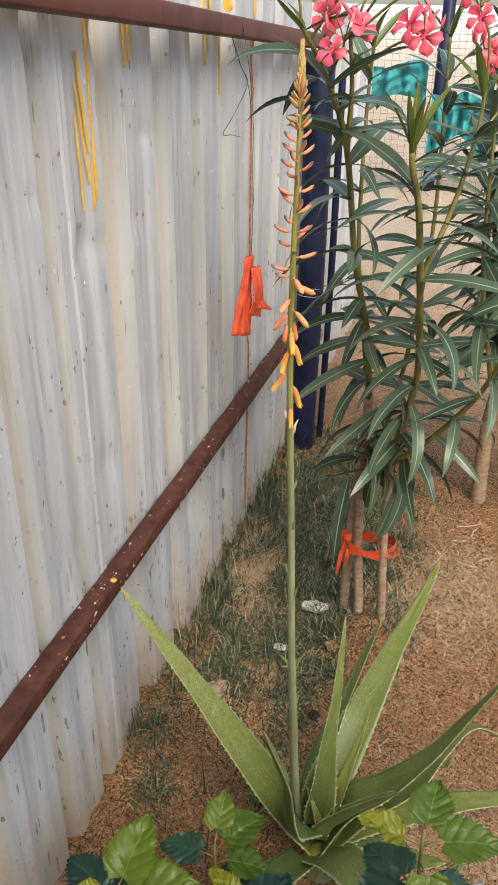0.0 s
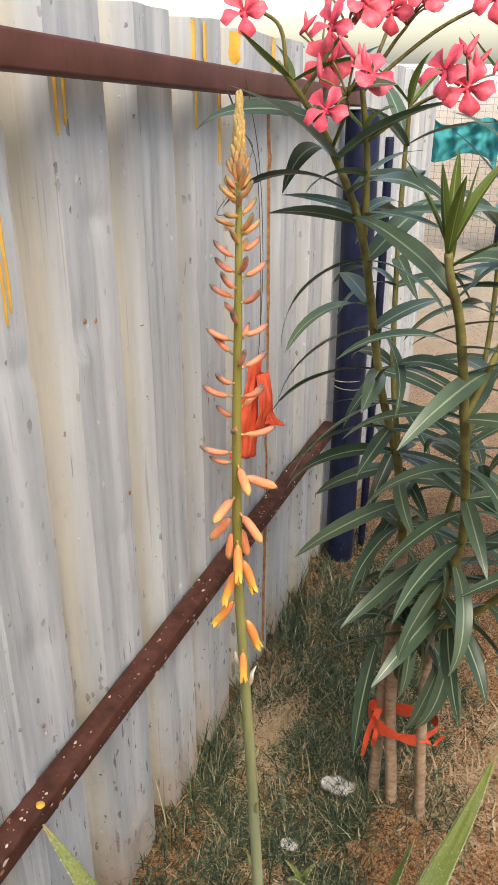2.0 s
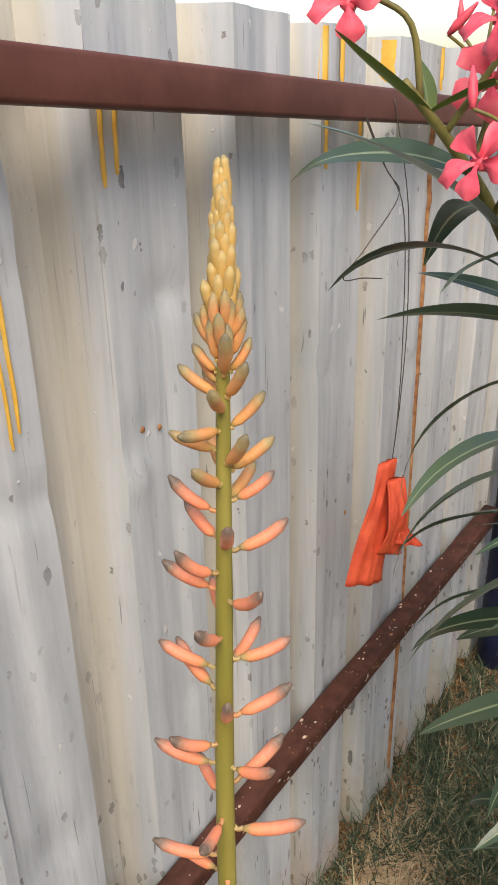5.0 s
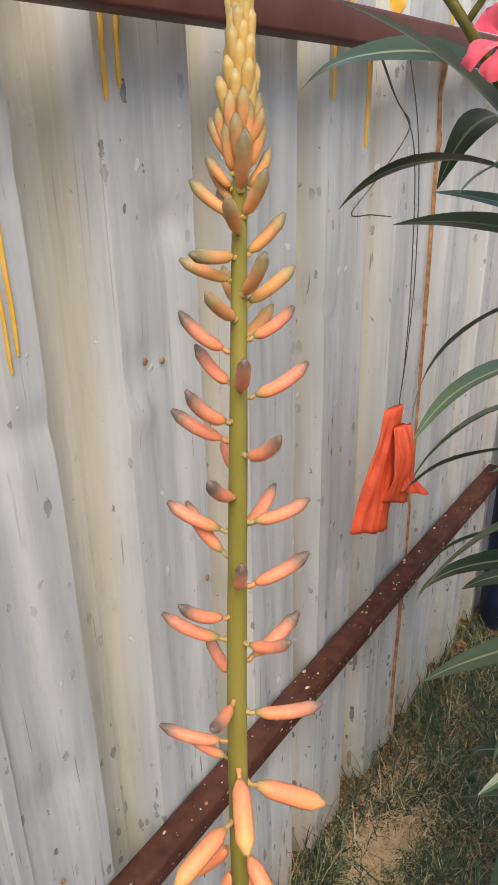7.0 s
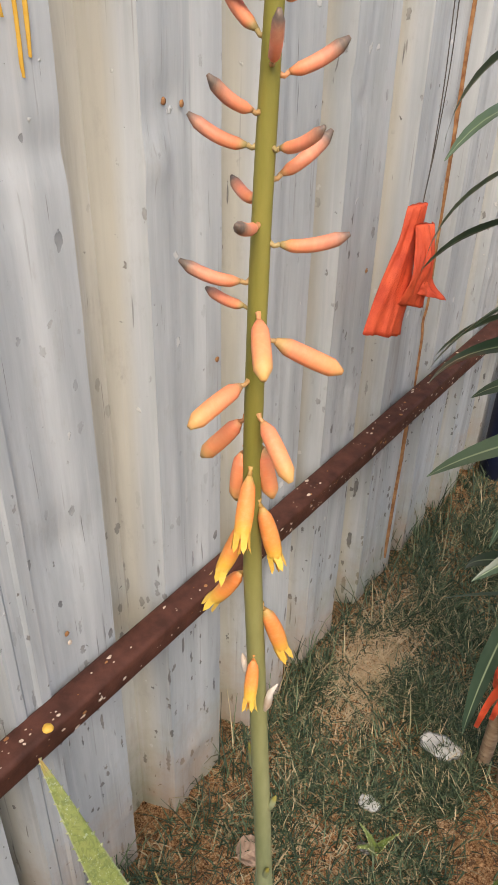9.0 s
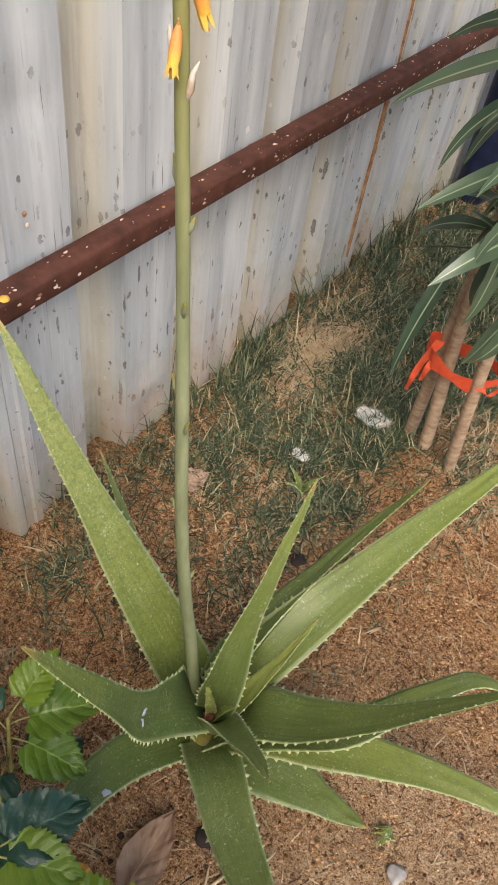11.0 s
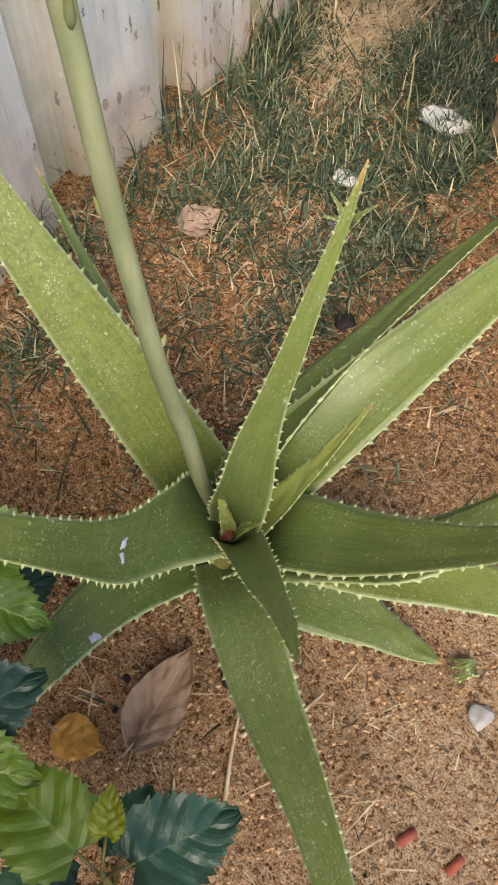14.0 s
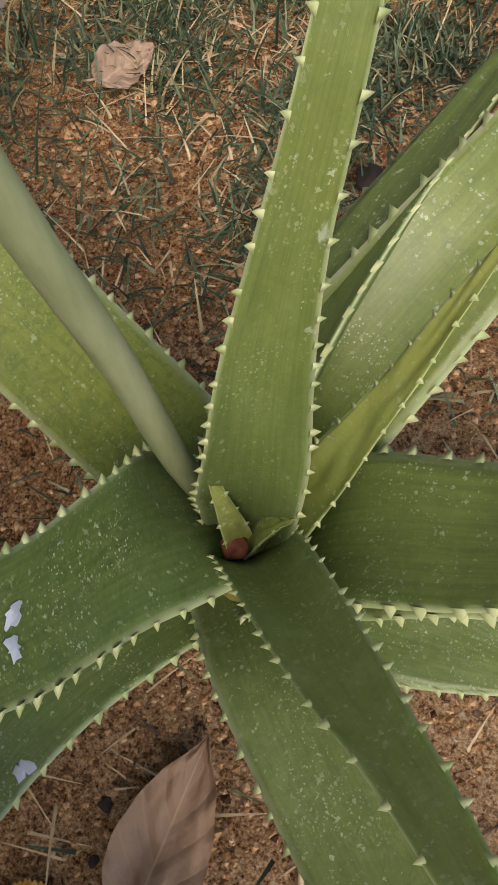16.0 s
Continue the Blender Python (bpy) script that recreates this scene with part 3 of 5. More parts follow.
def build_fence():
    f = thing("corrugated_fence", (-0.53, 1.2, 0), "weathered grey and cream corrugated sheet fence with brown rails", "fence")
    for ribs, near in ((NEAR_RIBS[:5], True), (NEAR_RIBS[5:10], True), (NEAR_RIBS[10:], True), (FAR_RIBS[:4], False), (FAR_RIBS[4:8], False), (FAR_RIBS[8:], False)):
        fence_sheet(f, ribs, near)
    part("top_rail", box_bar((-0.493, -0.88, rail_z(-0.88)), (-0.493, 2.25, rail_z(2.25)), 0.019, 0.0165), RAIL, f, "glossy dark brown square rail along the top")
    lower = part("lower_rail", box_bar((-0.508, -1.3, tube_z(-1.3)), (-0.508, 2.215, tube_z(2.215)), 0.0165, 0.0165, 0.006), PIPE_PAINT, f, "dark brown square tube with flaked pale spots")
    rnd = random.Random(4)
    # flakes on the lower tube
    for i in range(250):
        y = rnd.gauss(1.47, 0.02) if i < 14 else rnd.uniform(0.72, 2.1)
        s = (0.0006 + 0.0022 * rnd.random() ** 2.5) * (1.5 if rnd.random() < 0.12 else 1)
        face = rnd.random() < 0.45
        bm = bmesh.new()
        n = 7
        ring = []
        for k in range(n):
            a = 2 * math.pi * k / n
            r = s * rnd.uniform(0.6, 1.2)
            ring.append((r * math.cos(a) * 1.5, r * math.sin(a)))
        if face:
            c = Vector((-0.508 + rnd.uniform(-0.011, 0.011), y, tube_z(y) + 0.0165))
            lo = [bm.verts.new(c + Vector((v, u, 0.0002))) for u, v in ring]
            mid = bm.verts.new(c + Vector((0, 0, 0.0007)))
        else:
            c = Vector((-0.4915, y, tube_z(y) + rnd.uniform(-0.011, 0.011)))
            lo = [bm.verts.new(c + Vector((0.0002, u, v))) for u, v in ring]
            mid = bm.verts.new(c + Vector((0.0007, 0, 0)))
        for k in range(n):
            bm.faces.new((lo[k], lo[(k + 1) % n], mid))
        bmesh.ops.recalc_face_normals(bm, faces=bm.faces)
        part("flake", bm, FLAKE if rnd.random() < 0.8 else RUST, lower)
    bm = bmesh.new()
    lump(bm, (-0.497, 0.985, tube_z(0.985) + 0.0155), 0.0058, 2, sub=2, flat=0.5)
    part("paint_blob", bm, YELLOW, lower, "blob of yellow paint")
    # paint runs
    for k, (y, z, length, w, d) in enumerate(((1.086, 1.2455, 0.224, 0.0045, 0.001), (1.059, 1.2107, 0.125, 0.0050, 0.014), (1.050, 1.1767, 0.13, 0.0028, 0.018), (1.199, 1.2426, 0.060, 0.0050, -0.002), (1.214, 1.2426, 0.052, 0.0042, -0.003),
                                               (1.534, 1.2252, 0.060, 0.0060, 0.0), (1.610, 1.2204, 0.108, 0.0060, -0.002), (1.078, 1.0798, 0.07, 0.0028, 0.002), (1.044, 1.138, 0.12, 0.0022, 0.004))):
        drip(f, "paint_run", y, z, length, w * 0.8, YELLOW, d, k)
    for k, (y, length, w) in enumerate(((1.49, 0.05, 0.010), (1.53, 0.06, 0.014), (1.565, 0.05, 0.008), (1.648, 0.05, 0.012), (1.70, 0.045, 0.007), (1.83, 0.05, 0.010))):
        drip(f, "paint_run", y, fence_top(y) - 0.004, length, w, YELLOW, 0.0, 20 + k)
    drip(f, "rust_run", 1.816, rail_z(1.85) + 0.01, 0.50, 0.012, RUST, 0.008, 31)
    drip(f, "rust_run", 1.823, 0.76, 0.33, 0.006, RUST, 0.002, 32)
    drip(f, "rust_run", 1.820, 0.415, 0.36, 0.015, RUST, -0.012, 33)
    # screws and nail heads
    for y, z in ((1.034, 0.9994), (1.038, 0.918), (1.219, 0.9752), (1.240, 0.9704), (0.985, 1.0992), (1.47, 1.0605), (1.60, 0.7116), (1.285, 0.7116), (0.90, 0.7892), (1.045, 0.5033), (1.047, 0.4888)):
        bm = bmesh.new()
        lump(bm, (0, 0, 0), 0.0028, y * 7, sub=2)
        for v in bm.verts:
            v.co = Vector((sheet_x(y, z) + 0.001 + v.co.x * 0.35, y + v.co.y, z + v.co.z * 1.2))
        part("screw", bm, RUST if int(y * 1000) % 3 else FLAKE, f)
    return f


build_fence()


# ---------------------------------------------------------------- dark posts
def post(x, y, r, h, label, wires=()):
    p = thing("plastic_post", (x, y, 0), label, "post")
    zs = [-0.05, 0.1, 0.4, 0.7, 1.0, h - 0.004, h]
    part("pole", tube([Vector((x + 0.004 * math.sin(z * 3), y, z)) for z in zs], [r] * 6 + [r * 0.93], 28), DARK, p)
    for z in wires:
        pts = [Vector((x + (r + 0.002) * math.cos(a), y + (r + 0.002) * math.sin(a), z + 0.006 * math.sin(a * 0.7) + 0.002 * a)) for a in np.linspace(0, 13, 80)]
        part("binding_wire", tube(pts, 0.0011, 5), STONE, p, "thin pale wire wound round the post")
    return p


post(-0.478, 2.262, 0.038, 1.16, "dark navy plastic pipe post standing by the fence", (0.52,))
post(-0.436, 2.345, 0.010, 1.10, "thin black pole behind the thicker post")


# ---------------------------------------------------------------- aloe
def aloe_leaf(parent, pts, width, thick=0.011, cup=0.35, teeth=0.0115, seed=0, tipw=0.03, fat=0.25, label="", roll=0.0, ripe=0.35, mottled=0.25, wax=0.30):
    rnd = random.Random(seed)
    n, m = 36, 10
    line = curve3(pts, n)
    d = Vector((line[-1].x - line[0].x, line[-1].y - line[0].y, 0)).normalized()
    S = Vector((-d.y, d.x, 0))
    bm = bmesh.new()
    la, lw = bm.verts.layers.float.new("along"), bm.verts.layers.float.new("across")
    lr, lm, lx = bm.verts.layers.float.new("ripe"), bm.verts.layers.float.new("mottle"), bm.verts.layers.float.new("wax")
    top, bot, edge = [], [], ([], [])
    sway = rnd.uniform(-1, 1)
    for i, p in enumerate(line):
        s = i / n
        T = (line[min(i + 1, n)] - line[max(i - 1, 0)]).normalized()
        N = T.cross(S)
        if N.z < 0 or (abs(N.z) < 0.2 and N.dot(d) > 0):
            N = -N
        S_i = Matrix.Rotation(radians(roll) * smoothstep(0.0, 0.35, s), 3, T) @ S
        N = Matrix.Rotation(radians(roll) * smoothstep(0.0, 0.35, s), 3, T) @ N
        w = width / 2 * (0.92 + fat * math.sin(math.pi * min(s * 1.6, 1))) * ((1 - s) ** 0.72 * (1 - tipw) + tipw * (1 - s) ** 0.3) * 1.05
        th = thick * (1 - 0.75 * s)
        if i == n:
            w, th = width * 0.012, 0.0006
        k = cup * (1 - 0.55 * s)
        rt, rb = [], []
        for j in range(m + 1):
            u = -1 + 2 * j / m
            q = p + S_i * (u * w) + N * (k * w * u * u) + N * 0.0018 * noise.noise(Vector((s * 9 + seed, u * 2, sway)))
            a = bm.verts.new(q + N * th * 0.30 * (1 - u * u))
            b = bm.verts.new(q - N * th * (1 - abs(u) ** 2.4)) if 0 < j < m else a
            for v in (a, b):
                v[la], v[lw], v[lr], v[lm], v[lx] = s, abs(u), ripe, mottled, wax
            rt.append(a)
            rb.append(b)
        top.append(rt)
        bot.append(rb)
        edge[0].append((rt[0].co.copy(), -S_i * 1.0 + N * k * 0.9, T, w))
        edge[1].append((rt[m].co.copy(), S_i * 1.0 + N * k * 0.9, T, w))
    for i in range(n):
        for j in range(m):
            bm.faces.new((top[i][j], top[i][j + 1], top[i + 1][j + 1], top[i + 1][j]))
            vs = (bot[i][j], bot[i + 1][j], bot[i + 1][j + 1], bot[i][j + 1])
            bm.faces.new(vs)
    bmesh.ops.recalc_face_normals(bm, faces=bm.faces)
    for side in edge:
        run, nxt = 0.0, rnd.uniform(0.004, teeth)
        for (a, o, T, w), (b, _, _, _) in zip(side, side[1:]):
            seg = (b - a).length
            while nxt < run + seg and seg > 0:
                c = a.lerp(b, (nxt - run) / seg)
                size = min(0.0036, 0.0014 + w * 0.072) * rnd.uniform(0.8, 1.15)
                o2 = o.normalized()
                tip = c + o2 * size + T * size * 0.55
                up = T.cross(o2).normalized() * size * 0.32
                base = [c - T * size * 1.05 - o2 * 0.001 + up, c + T * size * 0.60 - o2 * 0.001 + up, c + T * size * 0.60 - o2 * 0.001 - up, c - T * size * 1.05 - o2 * 0.001 - up]
                vb = [bm.verts.new(q) for q in base]
                vt = bm.verts.new(tip)
                for k in range(4):
                    f = bm.faces.new((vb[k], vb[(k + 1) % 4], vt))
                    f.material_index = 1
                nxt += teeth * rnd.uniform(0.75, 1.3)
            run += seg
    return part("leaf", bm, [ALOE, TOOTH], parent, label)


def build_aloe():
    a = thing("aloe_plant", (-0.11, 0.90, -0.03), "green aloe with toothed fleshy leaves and a tall orange flower spike", "plant")
    bm = bmesh.new()
    add_tube(bm, curve3([(-0.111, 0.918, -0.07), (-0.113, 0.916, -0.02), (-0.114, 0.914, 0.02)], 6), [0.030, 0.032, 0.032, 0.030, 0.026, 0.020, 0.012], 14)
    part("stem", bm, STALK, a)
    L = (
        ([(-0.120, 0.937, -0.008), (-0.195, 0.947, 0.072), (-0.297, 0.943, 0.229), (-0.388, 0.943, 0.362), (-0.466, 0.950, 0.463)], 0.0654, 0.30),
        ([(-0.136, 0.940, 0.020), (-0.155, 0.891, 0.111), (-0.152, 0.830, 0.200), (-0.150, 0.784, 0.334), (-0.170, 0.730, 0.484)], 0.067, 0.30),
        ([(-0.140, 0.908, -0.008), (-0.169, 0.818, 0.046), (-0.172, 0.738, 0.062), (-0.172, 0.694, 0.040), (-0.206, 0.686, 0.000)], 0.050, 0.22),
        ([(-0.117, 0.911, 0.006), (-0.070, 0.876, 0.060), (-0.005, 0.829, 0.083), (0.076, 0.775, 0.133), (0.154, 0.712, 0.182), (0.223, 0.661, 0.200)], 0.057, 0.25),
        ([(-0.114, 0.918, 0.053), (-0.096, 0.906, 0.108), (-0.051, 0.869, 0.213), (-0.021, 0.846, 0.276), (0.000, 0.825, 0.321)], 0.035, 0.70),
        ([(-0.109, 0.926, 0.028), (-0.074, 0.938, 0.113), (-0.021, 0.949, 0.166), (0.032, 0.961, 0.238), (0.072, 0.973, 0.313), (0.127, 0.986, 0.428)], 0.062, 0.30),
        ([(-0.110, 0.940, 0.024), (-0.050, 0.953, 0.102), (0.017, 0.978, 0.150), (0.063, 1.058, 0.167), (0.110, 1.136, 0.151), (0.205, 1.183, 0.077)], 0.069, 0.22),
        ([(-0.099, 0.928, -0.017), (-0.044, 0.943, -0.004), (0.009, 0.952, -0.002), (0.054, 0.957, 0.000), (0.094, 0.962, 0.008)], 0.074, 0.15),
        ([(-0.124, 0.938, 0.018), (-0.118, 0.977, 0.100), (-0.089, 1.067, 0.163), (-0.053, 1.221, 0.203), (-0.020, 1.351, 0.227), (0.007, 1.476, 0.245)], 0.064, 0.35),
        ([(-0.129, 0.936, 0.008), (-0.136, 0.978, 0.108), (-0.127, 1.054, 0.158), (-0.108, 1.191, 0.176), (-0.090, 1.336, 0.170)], 0.056, 0.35),
        ([(-0.122, 0.931, 0.059), (-0.124, 0.940, 0.137), (-0.123, 0.952, 0.223), (-0.119, 0.980, 0.320), (-0.123, 1.034, 0.428)], 0.0422, 0.45),
        ([(-0.114, 0.922, 0.050), (-0.104, 0.940, 0.090), (-0.091, 0.959, 0.140), (-0.078, 0.981, 0.200), (-0.066, 1.005, 0.265)], 0.030, 0.55),
        ([(-0.121, 0.919, 0.064), (-0.125, 0.921, 0.090), (-0.135, 0.926, 0.117), (-0.146, 0.933, 0.140)], 0.013, 0.50),
        ([(-0.120, 0.922, 0.058), (-0.114, 0.926, 0.080), (-0.107, 0.931, 0.096), (-0.099, 0.935, 0.107)], 0.014, 0.45),
        ([(-0.131, 0.933, -0.012), (-0.216, 0.963, 0.058), (-0.306, 0.988, 0.158), (-0.389, 1.008, 0.268)], 0.030, 0.30),
        ([(-0.108, 0.936, 0.006), (-0.050, 0.962, 0.050), (0.006, 0.982, 0.070), (0.060, 1.005, 0.082), (0.125, 1.030, 0.093), (0.199, 1.050, 0.100), (0.290, 1.066, 0.098), (0.370, 1.070, 0.085)], 0.056, 0.22),
    )
    RIPE = (0.52, 0.10, 0.22, 0.30, 0.40, 0.24, 0.26, 0.18, 0.36, 0.12, 0.24, 0.55, 0.80, 0.45, 0.10, 0.50)
    leaves = []
    for k, (pts, w, cup) in enumerate(L):
        leaves.append(aloe_leaf(a, pts, w * 1.12, 0.013 if w > 0.05 else 0.009, cup, 0.0142, seed=k + 1, label="small yellowing lower leaf" if k == 7 else "", roll={0: -16, 1: -54, 2: -2, 3: 24, 6: -27, 8: 9, 9: -38, 10: 41}.get(k, 0), ripe=RIPE[k], mottled={0: 0.42, 1: 0.45, 4: 0.12, 10: 0.16, 11: 0.12}.get(k, 0.26), wax={0: 0.20, 1: 0.22, 3: 0.55, 4: 1.0, 10: 0.35, 11: 0.30, 2: 0.20, 8: 0.04, 9: 0.06, 5: 0.14}.get(k, 0.24)))
    # dried white splashes, each lying on its leaf
    rnd = random.Random(9)
    for k, near, r in ((1, (-0.1517, 0.8382, 0.1932), 0.0058), (1, (-0.1448, 0.8280, 0.1878), 0.0050), (2, (-0.1555, 0.7757, 0.0605), 0.0054)):
        face = min((f for f in leaves[k].data.polygons if f.material_index == 0), key=lambda f: (f.center - Vector(near)).length)
        c, d = face.center + face.normal * 0.0006, face.normal.copy()
        bm = bmesh.new()
        q = Vector(d).to_track_quat("Z", "Y")
        mid = bm.verts.new(Vector(c) + q @ Vector((0, 0, 0.0012)))
        ring = [bm.verts.new(Vector(c) + q @ Vector((r * rnd.uniform(0.45, 1.25) * math.cos(k * 0.449), r * rnd.uniform(0.45, 1.25) * math.sin(k * 0.449), 0))) for k in range(14)]
        for k in range(14):
            bm.faces.new((ring[k], ring[(k + 1) % 14], mid))
        part("splash", bm, LIME, a, "dried bluish white splash on a leaf")
    DRIED = simple("dried_red_scale", (0.10, 0.020, 0.010), (0.26, 0.075, 0.03), 160, 0.8, 0.0, 300, 0.001)
    bm = bmesh.new()
    lump(bm, (-0.122, 0.916, 0.080), 0.007, 4, sub=2, flat=0.5)
    part("dead_tip", bm, DRIED, a, "rusty dried scrap in the heart")
    # flower spike
    spine = [(-0.148, 0.948, -0.04), (-0.1532, 0.943, 0.02), (-0.1619, 0.9333, 0.10), (-0.1689, 0.9268, 0.20), (-0.1723, 0.9126, 0.32), (-0.1786, 0.9058, 0.45), (-0.1837, 0.9031, 0.58), (-0.1884, 0.9004, 0.70), (-0.1936, 0.8966, 0.82), (-0.1969, 0.8926, 0.92), (-0.1981, 0.8939, 1.02), (-0.1987, 0.8993, 1.12), (-0.2018, 0.9092, 1.232)]
    line = curve3(spine, 110)
    girth = ((-0.05, 0.24, 0.40, 0.65, 0.76, 0.90, 1.08, 1.13, 1.17, 1.232), (0.0074, 0.0068, 0.0058, 0.0047, 0.0042, 0.0037, 0.0029, 0.0024, 0.0020, 0.0012))
    stout = lambda z: float(np.interp(z, *girth))
    radii = [stout(p.z) * (1 + 0.05 * noise.noise(Vector((p.z * 30, 2, 0)))) for p in line]
    stalk = part("flower_stalk", tube(line, radii, 14), STALK, a, "upright pale green flower stalk")

    def at(z):
        for p, q in zip(line, line[1:]):
            if q.z >= z:
                return p.lerp(q, (z - p.z) / (q.z - p.z))
        return line[-1]

    for z, az, long in ((0.35, 40, 1.0), (0.46, 200, 1.0), (0.562, -20, 1.5), (0.600, 195, 1.4), (0.675, -40, 1.2), (0.735, 20, 0.9), (0.764, 175, 1.3), (0.815, 10, 1.7), (0.835, 200, 0.9)):
        p = at(z)
        r = stout(z)
        o = Vector((math.cos(radians(az)), math.sin(radians(az)), 0))
        bm = bmesh.new()
        add_tube(bm, [p + o * r * 0.6 - Vector((0, 0, 0.008)), p + o * (r + 0.0008), p + o * (r + 0.0020) + Vector((0, 0, 0.005 * long)), p + o * (r + 0.0030 * long) + Vector((0, 0, 0.009 * long))], [0.0010, 0.0022, 0.0015, 0.0003], 6)
        part("bract", bm, STALK if z < 0.8 else FLAKE, stalk)

    def bud_mesh(name, length, r, bend, mat, kind, seed):
        """A bud along +x: a thin pedicel, then the tube; bend lifts (or drops) its tip."""
        rnd = random.Random(seed)
        bm = bmesh.new()
        la = bm.verts.layers.float.new("along")
        ped = length * (0.14 if kind != "top" else 0.05)
        stem = [Vector((ped * t, 0, -0.0008 * math.sin(math.pi * t))) for t in (0, 0.5, 1.0)]
        add_tube(bm, stem, [0.0011, 0.0008, 0.0009], 6)
        for v in bm.verts:
            v[la] = 0.0
        old = set(bm.verts)
        n = 12
        pts, rad = [], []
        for i in range(n + 1):
            t = i / n
            x = ped + (length - ped) * t
            pts.append(Vector((x, 0, bend * length * t * t)))
            if kind == "low":
                k = 0.62 + 0.42 * math.sin(math.pi * min(1, t * 0.80)) - 0.05 * t
            else:
                k = (0.74 + 0.28 * math.sin(math.pi * min(1, 0.10 + t * 0.70))) * (1 - smoothstep(0.84, 1.0, t) * 0.66)
            rad.append(max(r * k * (0.45 + 0.55 * smoothstep(0.0, 0.16, t)), 0.0004))
        add_tube(bm, pts, rad, 10, cap=True)
        end = pts[-1]
        if kind == "low":
            for q in range(6):
                a = q / 6 * 2 * math.pi + rnd.uniform(-0.2, 0.2)
                o = Vector((0, math.cos(a), math.sin(a)))
                side = Vector((0, -math.sin(a), math.cos(a)))
                rr = rad[-1]
                b0 = [bm.verts.new(end + o * rr * 0.95 + side * s * rr * 0.55 + Vector((-0.002, 0, 0))) for s in (-1, 1)]
                flare = rnd.uniform(0.0, 0.55)
                m0 = [bm.verts.new(end + o * (rr + 0.0014 * flare) + side * s * rr * 0.42 + Vector((0.003, 0, 0))) for s in (-1, 1)]
                t0 = bm.verts.new(end + o * (rr + 0.0038 * flare) + Vector((0.0052, 0, 0)))
                for v in (*b0, *m0, t0):
                    v[la] = 1.0
                bm.faces.new((b0[0], b0[1], m0[1], m0[0]))
                bm.faces.new((m0[0], m0[1], t0))
            for q in range(3):
                a = rnd.uniform(0, 6.28)
                o = Vector((0, math.cos(a), math.sin(a)))
                add_tube(bm, [end - Vector((0.002, 0, 0)), end + Vector((0.006, 0, 0)) + o * 0.001], 0.0004, 4)
        return mesh_of(bm, name, mat)

    mid = [(bud_mesh("bud", ln, 0.00212, b, BUDMID, "mid", s), ln, b) for s, (ln, b) in enumerate(((0.0215, 0.24), (0.0215, 0.32), (0.0215, 0.38)))]
    low = [(bud_mesh("flower", ln, 0.0034, b, BUDLOW, "low", s), ln + 0.004, b) for s, (ln, b) in enumerate(((0.026, 0.06), (0.026, -0.06), (0.026, 0.10)))]
    sap = [(bud_mesh("flower", ln, 0.0032, b, BUDLOW2, "mid", s), ln, b) for s, (ln, b) in enumerate(((0.0275, -0.08), (0.0275, 0.04)))]
    tops = [(bud_mesh("bud", ln, 0.00150, b, BUDTOP, "top", s), ln, b) for s, (ln, b) in enumerate(((0.0115, 0.10), (0.0115, 0.16), (0.0115, 0.05)))]
    half = [(bud_mesh("bud", ln, 0.00172, b, BUDHALF, "top", s), ln, b) for s, (ln, b) in enumerate(((0.0155, 0.20), (0.0155, 0.28), (0.0155, 0.16)))]

    def set_bud(kind, z, az, el, reach, sunk=0.15):
        """Puts a bud at height z, its tip lying reach away from the stalk's axis along the heading and rise given."""
        me, length, bend = kind
        h = Vector((math.cos(radians(az)), math.sin(radians(az)), 0))
        r = stout(z) * (1 - sunk)
        p = at(z) + h * r
        tip = at(z) + (h * math.cos(radians(el)) + Vector((0, 0, math.sin(radians(el))))) * reach
        d = tip - p
        rise = math.degrees(math.atan2(d.z, d.dot(h))) - math.degrees(math.atan(bend))
        k = d.length / (length * math.sqrt(1 + bend * bend))
        m = Matrix.Translation(p) @ Matrix.Rotation(radians(az), 4, "Z") @ Matrix.Rotation(radians(-rise), 4, "Y") @ Matrix.Diagonal((k, k ** 0.6, k ** 0.6, 1))
        hang(new(me.name.split(".")[0], me), stalk, m)

    # height on the stalk, heading, rise and reach of each bud
    UP = ((1.1897, -155, 52, 0.0118), (1.1928, 3, 50, 0.0105), (1.1836, -48, 52, 0.0170), (1.1836, -153, 41, 0.0108), (1.1836, 45, 47, 0.0115), (1.1775, -20, 46, 0.0160), (1.1775, -150, 34, 0.0143), (1.1744, -64, 33, 0.0180), (1.1744, 147, 25, 0.0160),
          (1.1682, 44, 39, 0.0148), (1.1590, -26, 43, 0.0180), (1.1682, -97, 10, 0.0170), (1.1621, -147, 19, 0.0155), (1.1560, 140, 18, 0.0175), (1.1560, 43, 32, 0.0167), (1.1529, -84, 33, 0.0180), (1.1468, 95, 14, 0.0185), (1.1870, 100, 46, 0.0125), (1.1800, 170, 40, 0.0135))
    MID = ((1.1468, 43, 27, 0.0163), (1.1437, -154, 32, 0.0182), (1.1345, 163, 16, 0.0200), (1.1345, -48, 39, 0.0200), (1.1314, 42, 24, 0.0203), (1.1253, -107, 36, 0.0200), (1.1191, -153, 24, 0.0196), (1.1099, 138, 0, 0.0200), (1.1161, -17, 30, 0.0205),
           (1.1038, -80, 34, 0.0200), (1.0946, 41, 15, 0.0210), (1.0915, 92, 14, 0.0210), (1.0915, -154, 22, 0.0214))
